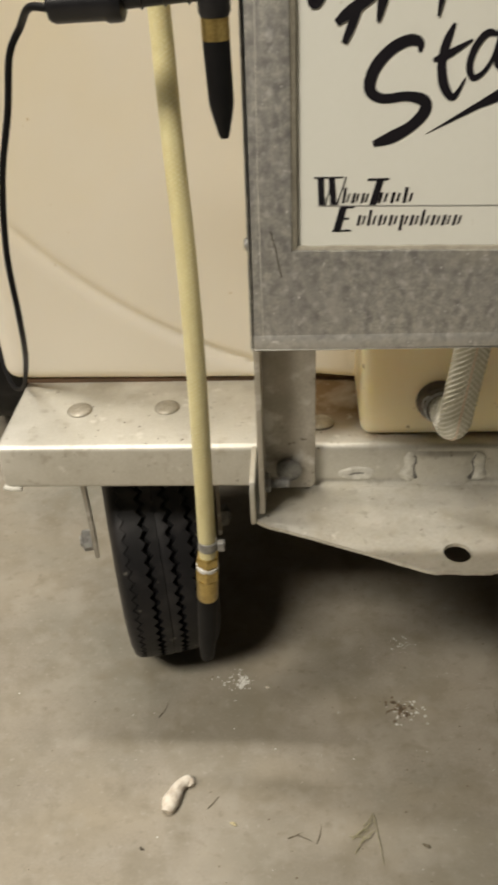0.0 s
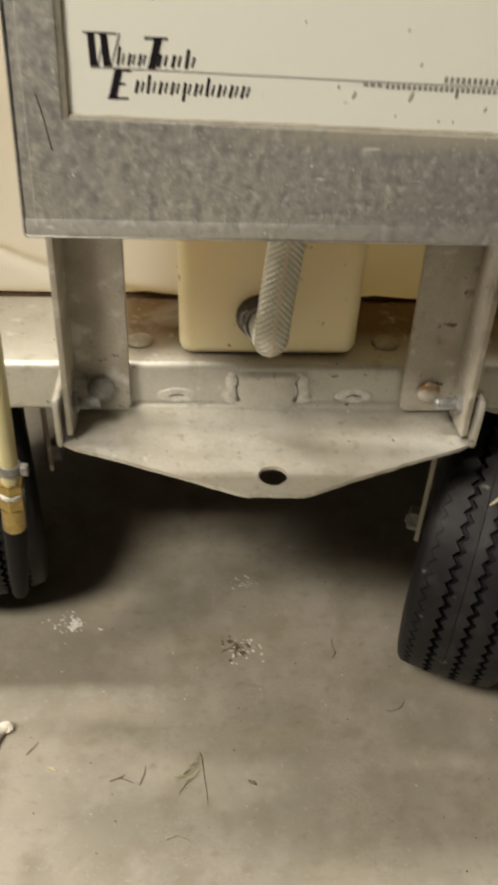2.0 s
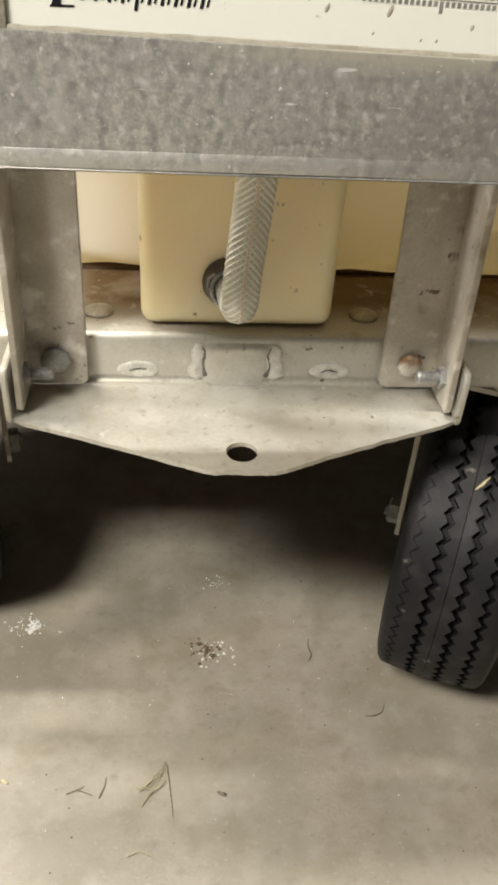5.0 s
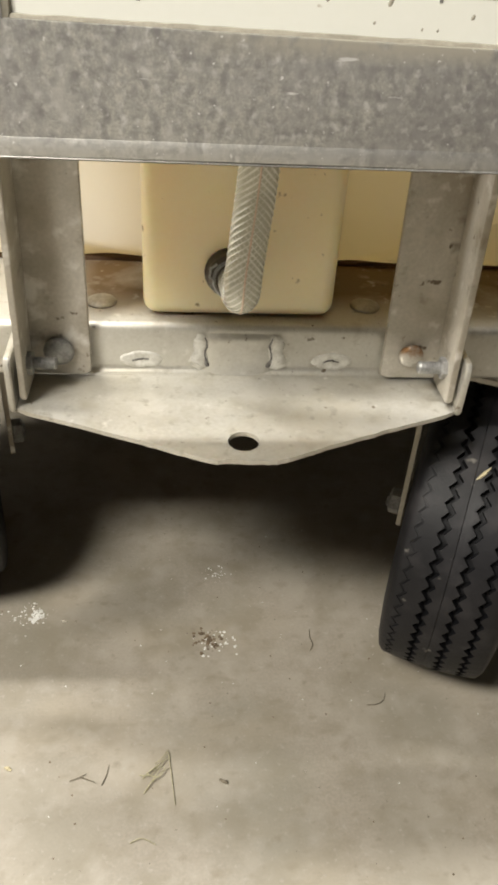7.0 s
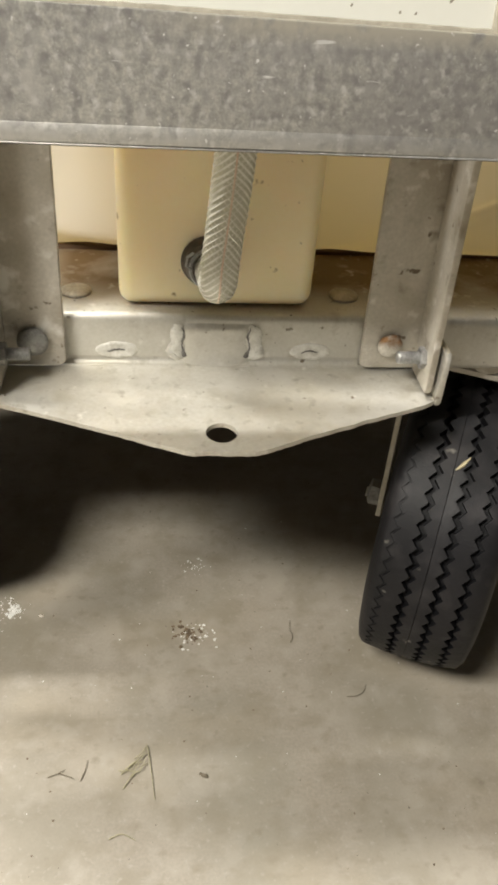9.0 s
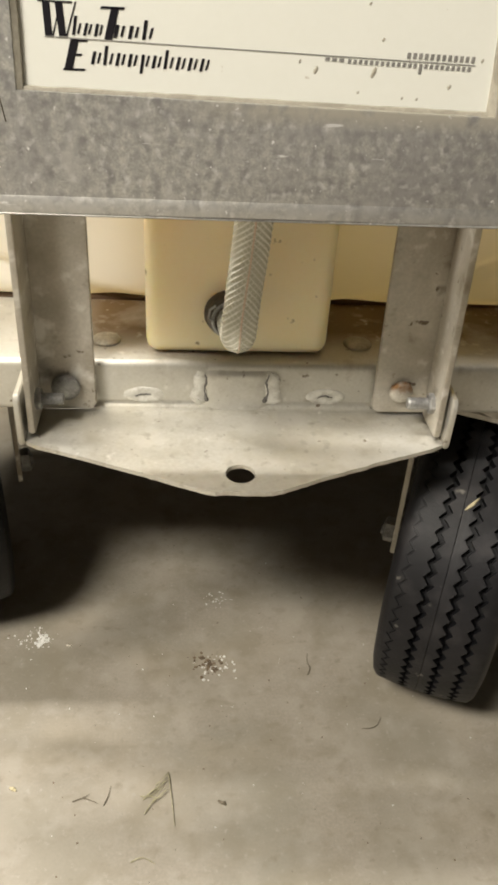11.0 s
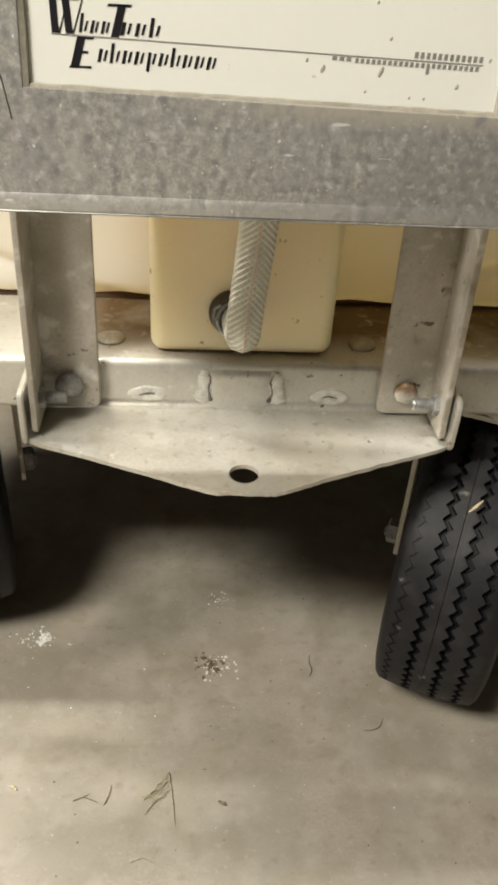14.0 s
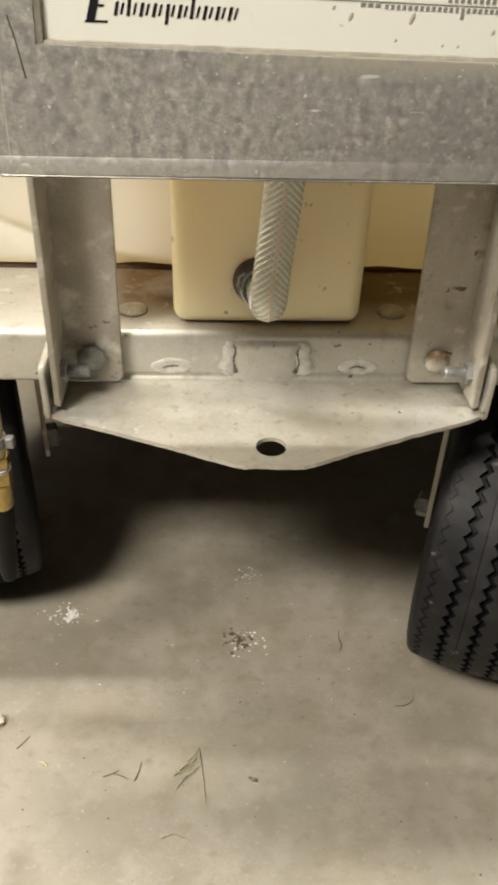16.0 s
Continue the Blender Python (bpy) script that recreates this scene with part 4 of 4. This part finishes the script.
def lump(points, radii, seed, n=10):
    rnd = random.Random(seed)
    path = smooth_path(points, 4)
    rr = smooth_path([(r,) for r in radii], 4)
    bm = tube(path, [max(0.0004, float(r[0])) for r in rr], n)
    for v in bm.verts:
        v.co += Vector([rnd.uniform(-1, 1) for _ in range(3)]) * 0.0006
        v.co.z = max(0.0, v.co.z)
    return bm


litter("wood_chip", lump([(-0.2335, 0.444, 0.004), (-0.2315, 0.452, 0.005), (-0.228, 0.461, 0.004), (-0.224, 0.470, 0.005), (-0.217, 0.475, 0.004), (-0.2135, 0.471, 0.003)], (0.0050, 0.0078, 0.0074, 0.0056, 0.0052, 0.0028), 3),
       M_CHIP, "pale shrivelled scrap lying on the concrete", "scrap")


def blades(name, lines, r, material, label, category, group=""):
    bm = bmesh.new()
    for ln in lines:
        p = smooth_path(ln, 5)
        tube(p, [r * (1 - 0.6 * k / len(p)) for k in range(len(p))], 5, bm)
    return litter(name, bm, material, label, category, group)


blades("grass_wisp", [[(-0.066, 0.412, .001), (-0.058, 0.425, .003), (-0.050, 0.440, .002)], [(-0.068, 0.424, .001), (-0.058, 0.432, .004), (-0.046, 0.442, .002)],
                      [(-0.062, 0.431, .001), (-0.055, 0.434, .003), (-0.048, 0.446, .003)], [(-0.048, 0.446, .002), (-0.045, 0.425, .002), (-0.042, 0.402, .001)],
                      [(-0.060, 0.421, .002), (-0.052, 0.428, .004), (-0.047, 0.432, .002)], [(-0.064, 0.427, .002), (-0.054, 0.424, .004), (-0.049, 0.436, .003)],
                      [(-0.065, 0.428, .001), (-0.060, 0.431, .002), (-0.051, 0.433, .002)], [(-0.070, 0.427, .001), (-0.062, 0.426, .003), (-0.056, 0.433, .002)], [(-0.058, 0.436, .002), (-0.053, 0.440, .003), (-0.048, 0.449, .001)]],
       0.0005, M_STRAW, "small wisp of dry green-brown grass", "grass")
blades("twig", [[(-0.099, 0.420, .001), (-0.096, 0.428, .0015), (-0.0945, 0.437, .001)]], 0.00045, M_FIBRE, "short dark twig on the concrete", "twig", "litter")
blades("twig", [[(-0.124, 0.424, .001), (-0.116, 0.427, .0015), (-0.111, 0.430, .001)], [(-0.116, 0.427, .001), (-0.108, 0.424, .001), (-0.104, 0.422, .001)]], 0.00045, M_FIBRE, "forked brown twig on the concrete", "twig", "litter")
blades("twig", [[(-0.197, 0.450, .001), (-0.192, 0.456, .0015), (-0.188, 0.462, .001)]], 0.00045, M_FIBRE, "short dark twig on the concrete", "twig", "litter")
blades("fibre", [[(0.122, 0.486, .001), (0.130, 0.486, .0015), (0.137, 0.490, .0015), (0.1405, 0.498, .001)]], 0.00042, M_FIBRE, "thin curled dark fibre on the concrete", "fibre", "litter")
blades("fibre", [[(0.080, 0.545, .001), (0.083, 0.552, .0015), (0.081, 0.560, .0015), (0.083, 0.570, .001)]], 0.00042, M_FIBRE, "thin curled dark fibre on the concrete", "fibre", "litter")
blades("fibre", [[(-0.075, 0.374, .001), (-0.066, 0.377, .0015), (-0.056, 0.372, .001)]], 0.0005, M_STRAW, "thin pale fibre on the concrete", "fibre", "litter")
blades("fibre", [[(-0.255, 0.545, .001), (-0.250, 0.553, .0015), (-0.247, 0.565, .001)]], 0.00042, M_FIBRE, "thin curled dark fibre on the concrete", "fibre", "litter")


for x, y, r, m, lab in ((-0.173, 0.436, 0.0022, M_HUSK, "small pale husk on the concrete"), (-0.146, 0.583, 0.0016, M_CHIP, "tiny white grain on the concrete"),
                        (-0.004, 0.420, 0.0026, M_FIBRE, "small grey-brown crumb on the concrete"), (-0.252, 0.412, 0.0016, M_TWIG, "tiny dark crumb on the concrete")):
    litter("grain", lump([(x - r * 1.3, y + r * 0.6, r * 0.3), (x, y, r * 0.4), (x + r * 1.3, y - r * 0.6, r * 0.3)], (r * 0.3, r * 0.6, r * 0.25), int(abs(x) * 1e4), 8), m, lab, "grain", "grains")


def crumbs(name, centre, spread, count, size, material, label, seed):
    rnd = random.Random(seed)
    bm = bmesh.new()
    for _ in range(count):
        x, y = centre[0] + rnd.gauss(0, spread[0]), centre[1] + rnd.gauss(0, spread[1])
        r = size * rnd.uniform(0.35, 1.0)
        bmesh.ops.create_icosphere(bm, subdivisions=1, radius=r, matrix=Matrix.Translation((x, y, r * 0.25)) @ Matrix.Diagonal((rnd.uniform(.7, 1.4), rnd.uniform(.7, 1.4), 0.5, 1)))
    for v in bm.verts:
        v.co.z = max(0.0, v.co.z)
    return tagged(part(name, bm, material), label, "crumbs", kind="stuff")


crumbs("white_crumbs", (-0.172, 0.590), (0.0032, 0.0035), 46, 0.0018, M_SALT, "dense spot of white crumbs on the concrete", 1)
crumbs("white_crumbs", (-0.184, 0.592), (0.009, 0.007), 40, 0.0011, M_SALT, "scattered white crumbs on the concrete", 2)
crumbs("white_crumbs", (-0.008, 0.556), (0.010, 0.007), 40, 0.0014, M_SALT, "scattered white crumbs on the concrete", 3)
crumbs("dirt_crumbs", (-0.015, 0.558), (0.006, 0.007), 60, 0.0017, M_DIRT, "brown dirt crumbs on the concrete", 4)
crumbs("white_crumbs", (-0.004, 0.642), (0.008, 0.006), 22, 0.0011, M_SALT, "scattered white crumbs on the concrete", 5)
crumbs("dirt_crumbs", (0.0, 0.50), (0.22, 0.14), 110, 0.0009, M_DIRT, "tiny dark specks over the concrete", 6)
crumbs("white_crumbs", (0.0, 0.50), (0.22, 0.14), 60, 0.0008, M_SALT, "tiny pale specks over the concrete", 7)
